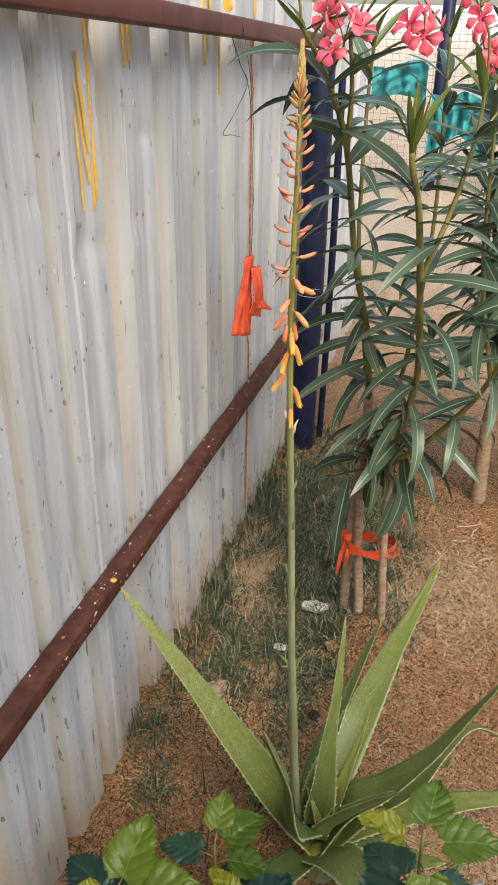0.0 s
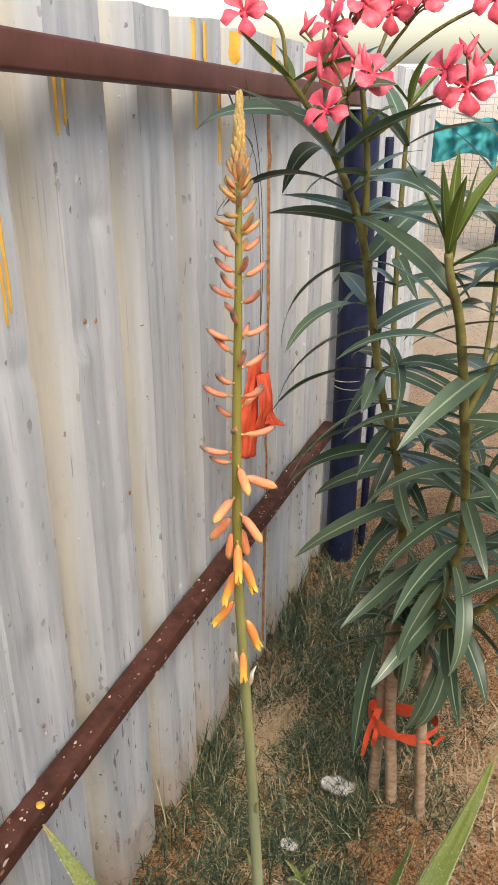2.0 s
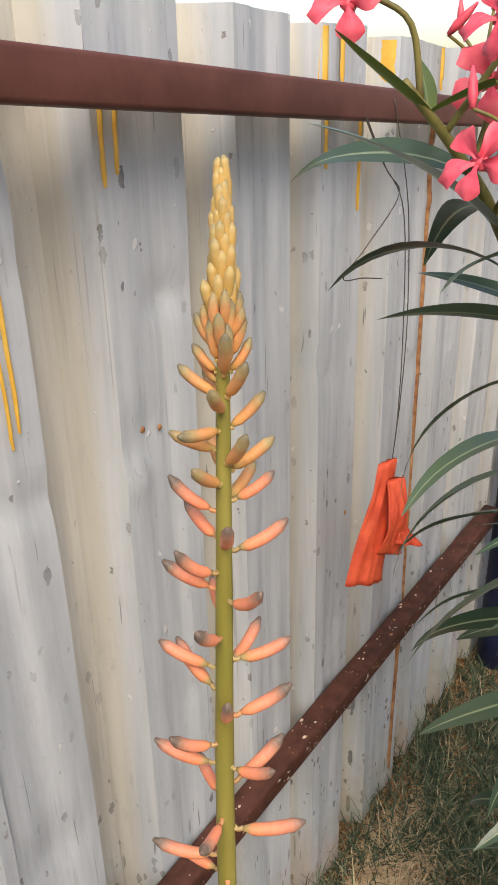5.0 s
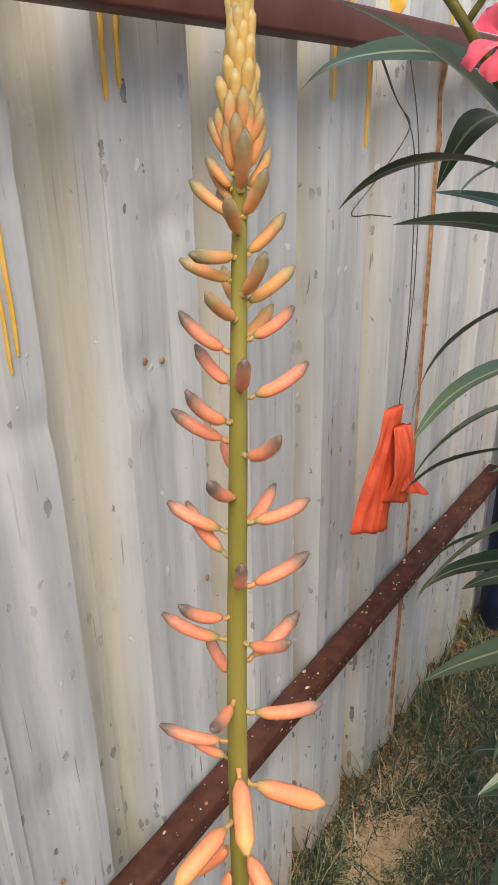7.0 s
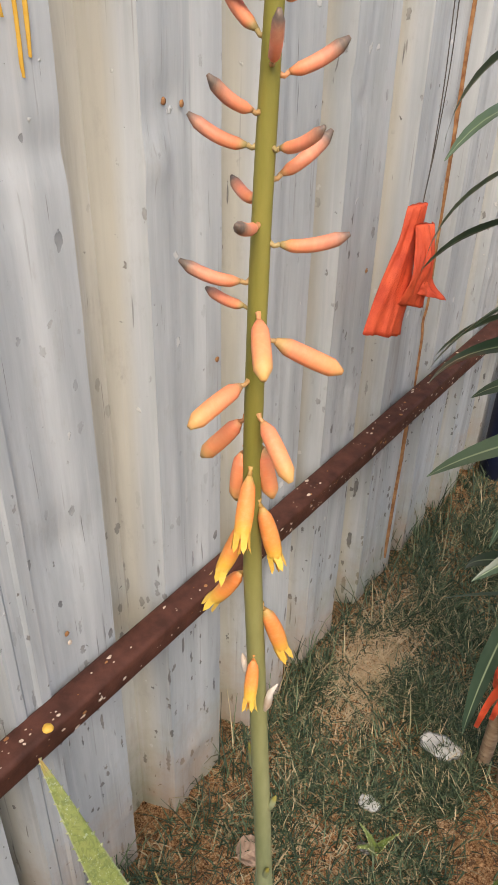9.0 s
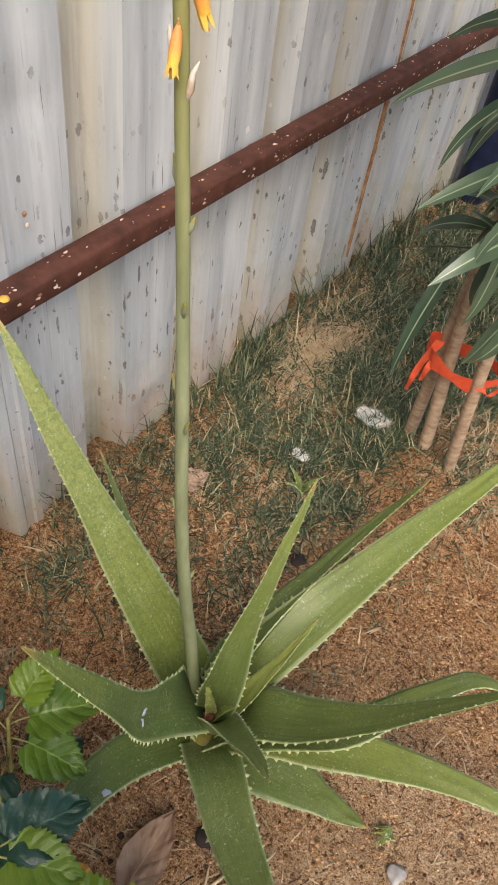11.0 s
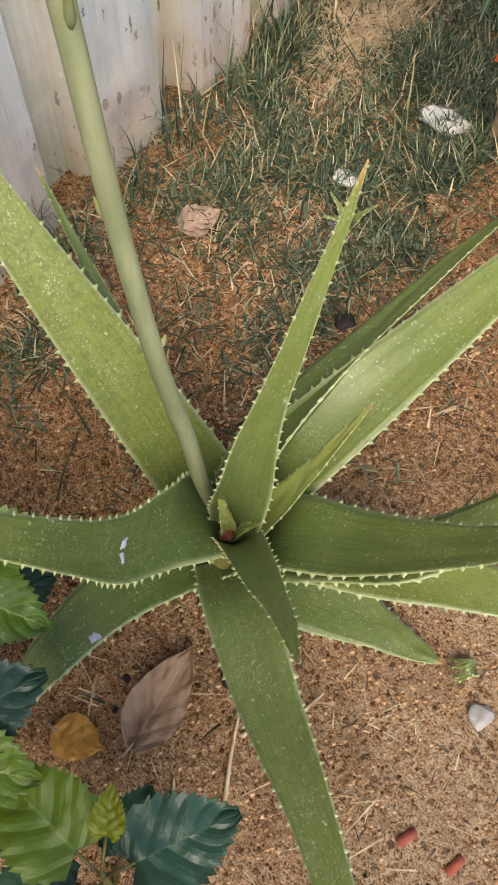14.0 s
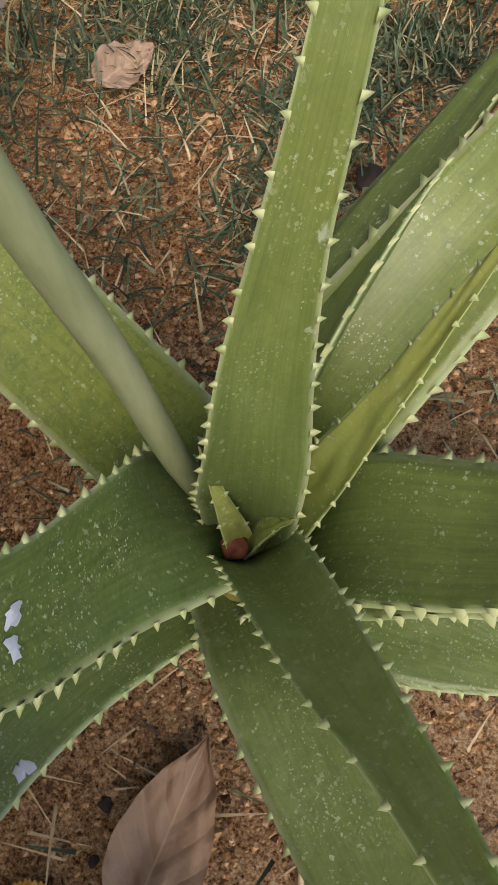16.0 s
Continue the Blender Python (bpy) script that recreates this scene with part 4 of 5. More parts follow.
    DOWN = ((1.0823, -176, 40, 0.0222), (1.0761, -48, 44, 0.0195), (1.0731, 45, 23, 0.0232), (1.0639, -114, 28, 0.0210), (1.0546, -153, 18, 0.0236), (1.0454, 60, 30, 0.0245), (1.0546, -2, 22, 0.0210), (1.0393, 152, 2, 0.0220), (1.0332, -74, 14, 0.0215),
            (1.0270, 31, 9, 0.0268), (1.0147, -149, 12, 0.0253), (1.0055, -174, 6, 0.0195))
    HANG = ((1.0055, -49, -24, 0.0280), (0.9963, 39, -25, 0.0320), (0.9810, -100, -15, 0.0295), (0.9656, -164, -48, 0.0290), (0.9687, -21, -34, 0.0285), (0.9564, 38, -73, 0.0268), (0.9533, -167, -77, 0.0260))
    OPEN = ((0.9472, -65, -53, 0.0314), (0.9318, 1, -65, 0.0303), (0.9226, -121, -64, 0.0300), (0.8950, -165, -54, 0.0320), (0.8766, 37, -66, 0.0340), (0.8489, -65, -62, 0.0265))
    for rows, kinds in ((UP, half), (MID + DOWN, mid), (HANG, sap), (OPEN, low)):
        for k, row in enumerate(rows):
            set_bud(kinds[k % len(kinds)], *row)
    # the dense head: ever closer buds on a spiral
    n = 64
    for i in range(n):
        k = i / (n - 1)
        z = 1.1850 + 0.0447 * k ** 0.92
        az, el, reach = 137.5 * i - 30, 73 + 11 * k, 0.0128 - 0.0055 * k
        set_bud((half if k < 0.22 else tops)[i % 3], z, az, el - 12 * (1 - k) * (i % 2), reach * (1 + 0.06 * math.sin(i * 5.1)), 0.15)
    return a


BUDHALF = bud_material("yellow_orange_bud_skin", ((0.0, (0.50, 0.36, 0.12)), (0.15, (0.64, 0.32, 0.10)), (0.55, (0.62, 0.29, 0.12)), (0.80, (0.36, 0.27, 0.12)), (0.98, (0.17, 0.15, 0.09))))
BUDLOW2 = bud_material("closed_orange_bud_skin", ((0.0, (0.50, 0.30, 0.12)), (0.15, (0.82, 0.26, 0.13)), (0.7, (0.84, 0.31, 0.13)), (1.0, (0.66, 0.40, 0.14))))
build_aloe()


# ---------------------------------------------------------------- oleander
def blade_mesh(name, length, width, droop, mat, fold=0.25, twist=0.0, wave=0.0, n=12):
    """A long leaf along +x whose tip bends down; both faces, with real thickness."""
    bm = bmesh.new()
    la, lw = bm.verts.layers.float.new("along"), bm.verts.layers.float.new("across")
    rows = []
    x = z = 0.0
    ang = 0.0
    for i in range(n + 1):
        t = i / n
        w = width / 2 * (math.sin(math.pi * min(1.0, 0.06 + 0.94 * t) ** 0.85) ** 0.75 if i < n else 0.02)
        w = max(w, width * 0.05 if i < 2 else 0.0004)
        tw = twist * t
        row = []
        for u in (-1, -0.5, 0, 0.5, 1):
            yy, zz = u * w, abs(u) * w * fold + wave * math.sin(t * 9 + u) * w
            yy, zz = yy * math.cos(tw) - zz * math.sin(tw), yy * math.sin(tw) + zz * math.cos(tw)
            v = bm.verts.new((x - math.sin(ang) * -zz * 0, yy, z + zz))
            v[la], v[lw] = t, abs(u)
            row.append(v)
        rows.append(row)
        ang = -droop * (t ** 1.2)
        x += length / n * math.cos(ang)
        z += length / n * math.sin(ang)
    for a, b in zip(rows, rows[1:]):
        for k in range(4):
            bm.faces.new((a[k], b[k], b[k + 1], a[k + 1]))
    return mesh_of(bm, name, mat)


def flower_mesh(seed):
    """One broad petal along +x."""
    bm = bmesh.new()
    rows = []
    n = 7
    for i in range(n + 1):
        t = i / n
        w = 0.0088 * (0.16 + 0.95 * math.sin(math.pi * min(1, t * 0.64)) ** 1.9) * (1 if i < n else 0.5)
        row = []
        for u in (-1, -0.5, 0, 0.5, 1):
            z = 0.010 * t - 0.009 * t * t * t + 0.003 * u * math.sin(t * 3 + seed) + 0.0015 * math.cos(u * 4 + seed)
            row.append(bm.verts.new((0.002 + 0.025 * t - 0.003 * abs(u) * t, u * w + 0.004 * t * t, z)))
        rows.append(row)
    for a, b in zip(rows, rows[1:]):
        for k in range(4):
            bm.faces.new((a[k], b[k], b[k + 1], a[k + 1]))
    return mesh_of(bm, "petal", PETAL)


def oriented(p, az, el, roll=0.0, s=1.0):
    return Matrix.Translation(p) @ Matrix.Rotation(radians(az), 4, "Z") @ Matrix.Rotation(radians(-el), 4, "Y") @ Matrix.Rotation(radians(roll), 4, "X") @ Matrix.Diagonal((s, s, s, 1))


LEAVES = [blade_mesh("leaf", 0.155, 0.0235, d, OLEAF, 0.22, tw, wv) for d, tw, wv in ((0.7, 0.2, 0.05), (1.1, -0.25, 0.1), (0.35, 0.1, 0.0), (1.5, 0.3, 0.08), (0.9, -0.1, 0.12))]
YOUNG = [blade_mesh("leaf", 0.095, 0.0135, d, OYOUNG, 0.5, tw) for d, tw in ((0.2, 0.1), (0.5, -0.1), (-0.2, 0.0))]
PETALS = [flower_mesh(s) for s in range(4)]


def leafy(parent, line, start, step, rnd, size=1.0, el0=15, el1=60, young=0.85):
    """Whorls of three leaves up a stem; the young ones at its end stand up."""
    total = [0.0]
    for p, q in zip(line, line[1:]):
        total.append(total[-1] + (q - p).length)
    s = total[-1] * start
    turn = rnd.uniform(0, 120)
    while s < total[-1]:
        k = next(i for i, v in enumerate(total) if v >= s - 1e-9)
        p = line[k]
        t = s / total[-1]
        for j in range(3):
            if rnd.random() < 0.08:
                continue
            az = turn + 120 * j + rnd.uniform(-22, 22)
            new_leaf = t > young
            el = el0 + (el1 - el0) * max(0, (t - start) / (1 - start)) ** 2 + rnd.uniform(-16, 16)
            me = rnd.choice(YOUNG if new_leaf else LEAVES)
            hang(new("leaf", me), parent, oriented(p, az, el, rnd.uniform(-35, 35), size * rnd.uniform(0.78, 1.18) * (0.95 if new_leaf else 1)))
        turn += 60 + rnd.uniform(-15, 15)
        s += step * rnd.uniform(0.75, 1.25)


def bloom(parent, p, az, el, rnd, s=1.0):
    c = hang(new("flower", mesh_of(flower_tube(), "flower", PETAL)), parent, oriented(Vector(p), az, el - 90, 0, s))
    base = PLACE[c]
    for k in range(5):
        m = base @ Matrix.Translation((0, 0, 0.016)) @ Matrix.Rotation(radians(72 * k + rnd.uniform(-8, 8)), 4, "Z") @ Matrix.Rotation(radians(rnd.uniform(-14, 10)), 4, "Y")
        hang(new("petal", PETALS[k % 4]), c, m)


def flower_tube():
    bm = bmesh.new()
    add_tube(bm, [Vector((0, 0, z)) for z in (-0.012, -0.004, 0.006, 0.016)], [0.0015, 0.0022, 0.0032, 0.006], 8)
    return bm


def closed_bud(parent, p, az, el, s=1.0):
    d = oriented(Vector(p), az, el, 0, s)
    bm = bmesh.new()
    add_tube(bm, [d @ Vector((x, 0, 0)) for x in (0, 0.008, 0.016, 0.026)], [0.0016 * s, 0.0034 * s, 0.003 * s, 0.0006], 8)
    part("flower_bud", bm, PETAL, parent)


def stem(parent, pts, r0, r1, mat, n=40, name="stem"):
    line = curve3(pts, n)
    radii = [(r0 + (r1 - r0) * i / n) * (1 + 0.06 * noise.noise(Vector((i * 0.9, r0 * 900, 0)))) for i in range(n + 1)]
    part(name, tube(line, radii, 10), mat, parent)
    return line


def build_oleander():
    rnd = random.Random(21)
    o = thing("oleander_bush", (-0.135, 1.51, 0.0), "leggy oleander with long dark leaves and pink-red flowers", "bush")
    # lower trunks
    stem(o, [(-0.196, 1.530, -0.03), (-0.194, 1.524, 0.12), (-0.192, 1.515, 0.28), (-0.184, 1.505, 0.44), (-0.177, 1.485, 0.58)], 0.0108, 0.0080, BARK)
    stem(o, [(-0.150, 1.495, -0.03), (-0.160, 1.500, 0.10), (-0.174, 1.500, 0.26), (-0.178, 1.492, 0.44), (-0.176, 1.480, 0.60)], 0.0115, 0.0085, BARK)
    stem(o, [(-0.096, 1.490, -0.03), (-0.106, 1.475, 0.12), (-0.116, 1.462, 0.30), (-0.119, 1.450, 0.49)], 0.0102, 0.0085, BARK)
    a = stem(o, [(-0.176, 1.480, 0.590), (-0.185, 1.430, 0.747), (-0.209, 1.380, 0.889), (-0.222, 1.300, 1.078), (-0.245, 1.250, 1.171), (-0.259, 1.210, 1.214), (-0.275, 1.170, 1.251)], 0.0066, 0.0026, TWIG)
    b = stem(o, [(-0.119, 1.450, 0.480), (-0.090, 1.400, 0.644), (-0.083, 1.360, 0.729), (-0.091, 1.280, 0.898), (-0.101, 1.230, 1.015), (-0.111, 1.200, 1.067), (-0.115, 1.192, 1.095)], 0.0068, 0.0040, TWIG)
    c = stem(o, [(-0.178, 1.495, 0.40), (-0.185, 1.540, 0.55), (-0.235, 1.60, 0.807), (-0.244, 1.60, 0.955), (-0.242, 1.58, 1.12), (-0.233, 1.55, 1.226)], 0.0058, 0.0026, TWIG)
    d = stem(o, [(-0.119, 1.450, 0.47), (-0.040, 1.43, 0.56), (0.040, 1.40, 0.70), (0.090, 1.38, 0.90), (0.110, 1.37, 1.08), (0.115, 1.36, 1.18)], 0.0062, 0.0028, TWIG)
    e = stem(o, [(-0.222, 1.300, 1.075), (-0.218, 1.285, 1.125), (-0.216, 1.270, 1.171), (-0.217, 1.240, 1.232)], 0.0044, 0.0026, TWIG)
    f = stem(o, [(-0.091, 1.280, 0.898), (-0.060, 1.30, 1.00), (-0.040, 1.31, 1.10), (-0.036, 1.31, 1.17)], 0.0044, 0.0024, TWIG)
    leafy(o, a, 0.05, 0.046, rnd, 1.02, -8, 40, 0.90)
    leafy(o, b, 0.05, 0.046, rnd, 0.98, -10, 45, 0.94)
    leafy(o, c, 0.25, 0.050, rnd, 0.95, -8, 50, 0.92)
    leafy(o, d, 0.15, 0.048, rnd, 1.0, -10, 50, 0.92)
    leafy(o, e, 0.20, 0.045, rnd, 0.85, 5, 60, 0.7)
    leafy(o, f, 0.20, 0.052, rnd, 0.9, 5, 60, 0.85)
    g = stem(o, [(-0.150, 1.49, 0.46), (-0.120, 1.56, 0.66), (-0.105, 1.62, 0.88), (-0.110, 1.62, 1.08), (-0.115, 1.60, 1.22)], 0.0052, 0.0024, TWIG)
    h = stem(o, [(0.040, 1.40, 0.70), (0.000, 1.46, 0.86), (-0.015, 1.50, 1.02), (-0.020, 1.50, 1.16)], 0.0044, 0.0024, TWIG)
    leafy(o, g, 0.20, 0.052, rnd, 0.95, -5, 50, 0.92)
    leafy(o, h, 0.20, 0.052, rnd, 0.9, 0, 55, 0.9)
    # upright yellow-green shoot on the second stem
    for az, el, k in ((40, 66, 1.05), (165, 62, 0.95), (285, 60, 0.9), (230, 74, 0.8), (350, 72, 0.85), (110, 78, 0.9)):
        hang(new("leaf", YOUNG[int(az) % 3]), o, oriented(b[-1], az, el, 15, k * 1.05))
    joints = [p for ln in (a, b, c, d, e, f, g, h) for p in ln[4:]]
    # hanging leaves low on the trunks
    for k in range(26):
        p = Vector((rnd.uniform(-0.20, -0.09), rnd.uniform(1.42, 1.52), rnd.uniform(0.42, 0.58)))
        hang(new("leaf", LEAVES[k % 5]), o, oriented(p, rnd.uniform(0, 360), rnd.uniform(-58, -8), rnd.uniform(-40, 40), rnd.uniform(0.9, 1.2)))
    # flower clusters on thin stalks
    for top, n in (((-0.210, 1.165, 1.225), 2), ((-0.222, 1.200, 1.278), 2), ((-0.181, 1.250, 1.281), 2), ((-0.120, 1.232, 1.232), 2), ((-0.253, 1.225, 1.255), 1), ((-0.290, 1.155, 1.292), 1),
                   ((-0.205, 1.300, 1.305), 2), ((-0.108, 1.250, 1.300), 1), ((-0.058, 1.300, 1.264), 2), ((-0.050, 1.480, 1.200), 2), ((0.000, 1.400, 1.150), 1), ((0.060, 1.40, 1.27), 2), ((0.115, 1.38, 1.25), 2)):
        top = Vector(top)
        base = min((p for p in joints if p.z < top.z - 0.05), key=lambda p: (p - top).length + 0.5 * abs((top.z - p.z) - 0.10))
        stem(o, [base, (base + top) / 2 + Vector((0.006, 0.004, 0.012)), top], 0.0021, 0.0014, TWIG, 10, "flower_stalk")
        for k in range(n):
            q = top + Vector((rnd.uniform(-0.016, 0.020), rnd.uniform(-0.020, 0.010), rnd.uniform(-0.016, 0.018)))
            stem(o, [top, (top + q) / 2 + Vector((0, 0, 0.003)), q], 0.0012, 0.0010, TWIG, 6, "pedicel")
            bloom(o, q, rnd.uniform(235, 315), rnd.uniform(0, 40), rnd, rnd.uniform(0.76, 0.94))
        for k in range(5):
            q = top + Vector((rnd.uniform(-0.022, 0.022), rnd.uniform(-0.02, 0.02), rnd.uniform(0.006, 0.034)))
            stem(o, [top, (top + q) / 2 + Vector((0, 0, 0.002)), q], 0.0010, 0.0009, TWIG, 5, "pedicel")
            closed_bud(o, q, rnd.uniform(0, 360), rnd.uniform(40, 85), rnd.uniform(0.6, 1.0))
    # red plastic tie round the three trunks
    t = thing("plastic_tie", (-0.150, 1.50, 0.245), "torn red plastic strip tied round the trunks", "tie")
    bm = bmesh.new()
    rows = []
    for i in range(49):
        q = i / 48 * 2 * math.pi
        rx, ry = 0.057 + 0.004 * math.sin(3 * q), 0.036 + 0.004 * math.cos(2 * q)
        h = 0.011 + 0.003 * math.sin(5 * q)
        zc = 0.245 + 0.005 * math.sin(2 * q + 1)
        c0 = Vector((-0.150 + rx * math.cos(q), 1.488 + ry * math.sin(q), zc))
        rows.append([bm.verts.new(c0 + Vector((0.002 * math.sin(7 * q + k), 0, (k - 1) * h))) for k in range(3)])
    for r0, r1 in zip(rows, rows[1:]):
        for k in range(2):
            bm.faces.new((r0[k], r1[k], r1[k + 1], r0[k + 1]))
    part("band", bm, MESHRED, t)
    for q0, q1, q2 in (((-0.188, 1.476, 0.270), (-0.200, 1.466, 0.225), (-0.208, 1.464, 0.165)), ((-0.181, 1.474, 0.245), (-0.185, 1.462, 0.24), (-0.191, 1.460, 0.20)), ((-0.112, 1.460, 0.245), (-0.092, 1.455, 0.245), (-0.078, 1.457, 0.268))):
        bm = bmesh.new()
        pts = curve3([q0, q1, q2], 12)
        rows = [[bm.verts.new(p + Vector((0.007 * s * (1 - 0.5 * i / 12), 0.003 * s * math.sin(i), 0.002 * s))) for s in (-1, 0, 1)] for i, p in enumerate(pts)]
        for r0, r1 in zip(rows, rows[1:]):
            for k in range(2):
                bm.faces.new((r0[k], r1[k], r1[k + 1], r0[k + 1]))
        part("tail", bm, MESHRED, t)


build_oleander()


def build_far_oleander():
    rnd = random.Random(5)
    o = thing("oleander_bush", (0.20, 2.2, 0.0), "dense dark oleander further back with a few pink flowers", "bush")
    stem(o, [(0.085, 2.15, -0.03), (0.075, 2.13, 0.25), (0.09, 2.10, 0.5), (0.06, 2.08, 0.75)], 0.022, 0.014, BARK)
    stem(o, [(0.15, 2.2, -0.03), (0.25, 2.12, 0.12), (0.36, 2.02, 0.30), (0.45, 1.95, 0.5)], 0.016, 0.011, BARK)
    tips = [(-0.06, 2.02, 1.10), (0.04, 1.96, 1.20), (0.16, 1.90, 1.20), (0.34, 1.95, 1.15), (0.20, 2.25, 1.25), (0.44, 2.1, 1.1), (0.05, 2.3, 1.10), (0.10, 1.86, 1.38), (-0.03, 2.10, 1.34), (0.25, 2.00, 1.40), (-0.02, 1.90, 0.95)]
    for k, q in enumerate(tips):
        base = (0.08, 2.11, 0.40) if k < 3 or k in (6, 7, 8, 10) else (0.33, 2.04, 0.26)
        mid = ((base[0] + q[0]) / 2 + rnd.uniform(-0.03, 0.03), (base[1] + q[1]) / 2 + 0.03, (base[2] + q[2]) / 2)
        ln = stem(o, [base, mid, q], 0.009, 0.0035, TWIG, 30)
        leafy(o, ln, 0.12, 0.040, rnd, 1.12, -8, 50, 0.93)
        if k in (1, 2, 3, 7, 9):
            for j in range(3):
                bloom(o, Vector(q) + Vector((rnd.uniform(-0.03, 0.03), rnd.uniform(-0.04, 0), rnd.uniform(0, 0.05))), rnd.uniform(220, 320), rnd.uniform(0, 50), rnd)


build_far_oleander()


# ---------------------------------------------------------------- hibiscus shoots
def toothed_leaf(name, mat, length=0.068, width=0.058, cup=0.25, droop=0.6, seed=0):
    """A broad leaf along +x with a saw-toothed rim and pressed-in veins."""
    bm = bmesh.new()
    la, lw = bm.verts.layers.float.new("along"), bm.verts.layers.float.new("across")
    n = 26
    rows = []
    for i in range(n + 1):
        t = i / n
        w = width / 2 * (math.sin(math.pi * (0.04 + 0.96 * t) ** 0.62) ** 0.8 if i < n else 0.01)
        saw = 1 + (0.10 if i % 2 else -0.02) * (t > 0.12)
        row = []
        for u in (-1, -0.8, -0.5, -0.2, 0, 0.2, 0.5, 0.8, 1):
            ww = w * (saw if abs(u) == 1 else 1)
            x = length * t + (0.003 if abs(u) == 1 and i % 2 else 0) - 0.10 * length * (1 - t) * abs(u) * (t < 0.2)
            z = cup * abs(u) * w * 0.8 - droop * length * t * t * 0.5 + 0.0006 * math.sin(i * 1.5 - abs(u) * 4) * min(1, abs(u) * 2) * min(1, 4 * (1 - t)) + 0.006 * noise.noise(Vector((t * 4, u * 2, seed)))
            v = bm.verts.new((x, u * ww, z))
            v[la], v[lw] = t, abs(u)
            row.append(v)
        rows.append(row)
    for a, b in zip(rows, rows[1:]):
        for k in range(8):
            bm.faces.new((a[k], b[k], b[k + 1], a[k + 1]))
    return mesh_of(bm, name, mat)


HL = [toothed_leaf("leaf", HLEAF, 0.070, 0.058, 0.2, 0.5, 1), toothed_leaf("leaf", HLEAF, 0.064, 0.056, 0.35, 0.8, 2), toothed_leaf("leaf", HDEEP, 0.066, 0.056, 0.15, 0.4, 3), toothed_leaf("leaf", HDEEP, 0.058, 0.050, 0.3, 0.9, 4)]
HY = toothed_leaf("leaf", HYOUNG, 0.046, 0.034, 0.5, 0.2, 5)


def hibiscus(base, tip, label, leaves):
    """leaves: place along the shoot, heading, rise, size, mesh."""
    h = thing("hibiscus_shoot", base, label, "plant", "hibiscus shoots in front of the aloe")
    line = stem(h, [base, tuple((Vector(base) + Vector(tip)) / 2 + Vector((0.008, -0.006, 0))), tip], 0.0042, 0.0020, TWIG, 24)
    for t, az, el, s, me in leaves:
        p = line[int(t * 24)]
        d = Vector((math.cos(radians(az)), math.sin(radians(az)), 0.35))
        q = p + d * 0.022
        part("leaf_stalk", tube([p, (p + q) / 2 + Vector((0, 0, 0.002)), q], 0.0011, 6), TWIG, h)
        hang(new("leaf", me), h, oriented(q, az, el, 0, s))
    return h


hibiscus((0.034, 0.582, -0.045), (0.031, 0.622, 0.530), "glossy green hibiscus shoot with a yellow-green young leaf",
         [(0.99, 185, 28, 1.05, HY), (0.97, 84, 14, 0.80, HL[0]), (0.97, 16, 8, 0.88, HL[0]), (0.95, 290, -28, 0.92, HL[1]), (0.90, 215, -28, 1.0, HL[2]), (0.88, -15, -22, 0.95, HL[2]), (0.84, 140, -12, 0.95, HL[2]), (0.78, 260, -30, 1.0, HL[3]), (0.74, 60, -15, 0.9, HL[3]), (0.66, 190, -20, 0.95, HL[2]), (0.58, -40, -20, 0.9, HL[3]), (0.50, 110, -15, 0.9, HL[2])])
hibiscus((-0.028, 0.650, -0.04), (-0.022, 0.672, 0.19), "low hibiscus shoot with rounded saw-edged leaves",
         [(1.0, 122, 25, 0.66, HY), (0.96, 178, 5, 1.05, HL[0]), (0.95, 62, 3, 1.08, HL[2]), (0.88, 285, 0, 1.0, HL[0]), (0.78, 225, -8, 1.0, HL[2]), (0.7, 10, -8, 0.9, HL[1]), (0.6, 110, -8, 0.9, HL[3]), (0.5, 320, -5, 0.9, HL[2])])
hibiscus((-0.232, 0.70, -0.04), (-0.238, 0.737, 0.222), "slender hibiscus shoot with dark glossy leaves",
         [(1.0, 96, 30, 0.75, HL[0]), (0.97, 56, 12, 1.05, HL[1]), (0.95, 184, 5, 0.9, HL[2]), (0.90, 22, -18, 0.95, HL[0]), (0.78, 300, -8, 0.9, HL[3]), (0.65, 70, -12, 0.95, HL[2]), (0.52, 215, -10, 0.9, HL[2]), (0.4, -20, -10, 0.9, HL[3])])
hibiscus((-0.36, 0.60, -0.04), (-0.347, 0.641, 0.215), "bushy hibiscus shoot with bright veined leaves",
         [(1.0, 215, 30, 0.75, HY), (0.98, 85, 32, 1.20, HL[0]), (0.96, 18, 20, 1.30, HL[0]), (0.92, 158, 6, 1.1, HL[2]), (0.88, -40, 5, 1.0, HL[1]), (0.8, 120, 0, 1.0, HL[3]), (0.72, 45, -5, 1.0, HL[2]), (0.6, 200, -5, 0.9, HL[3]), (0.55, 310, -5, 1.0, HL[2])])
hibiscus((-0.17, 0.61, -0.045), (-0.165, 0.652, 0.225), "small hibiscus shoot with yellowish top leaves",
         [(1.0, 150, 22, 1.1, HY), (0.95, 68, 8, 1.12, HL[2]), (0.93, 28, 14, 0.95, HL[0]), (0.85, -80, 0, 1.0, HL[0]), (0.75, 195, -5, 0.95, HL[2]), (0.62, 100, -8, 0.95, HL[3]), (0.5, 10, -8, 0.9, HL[2])])

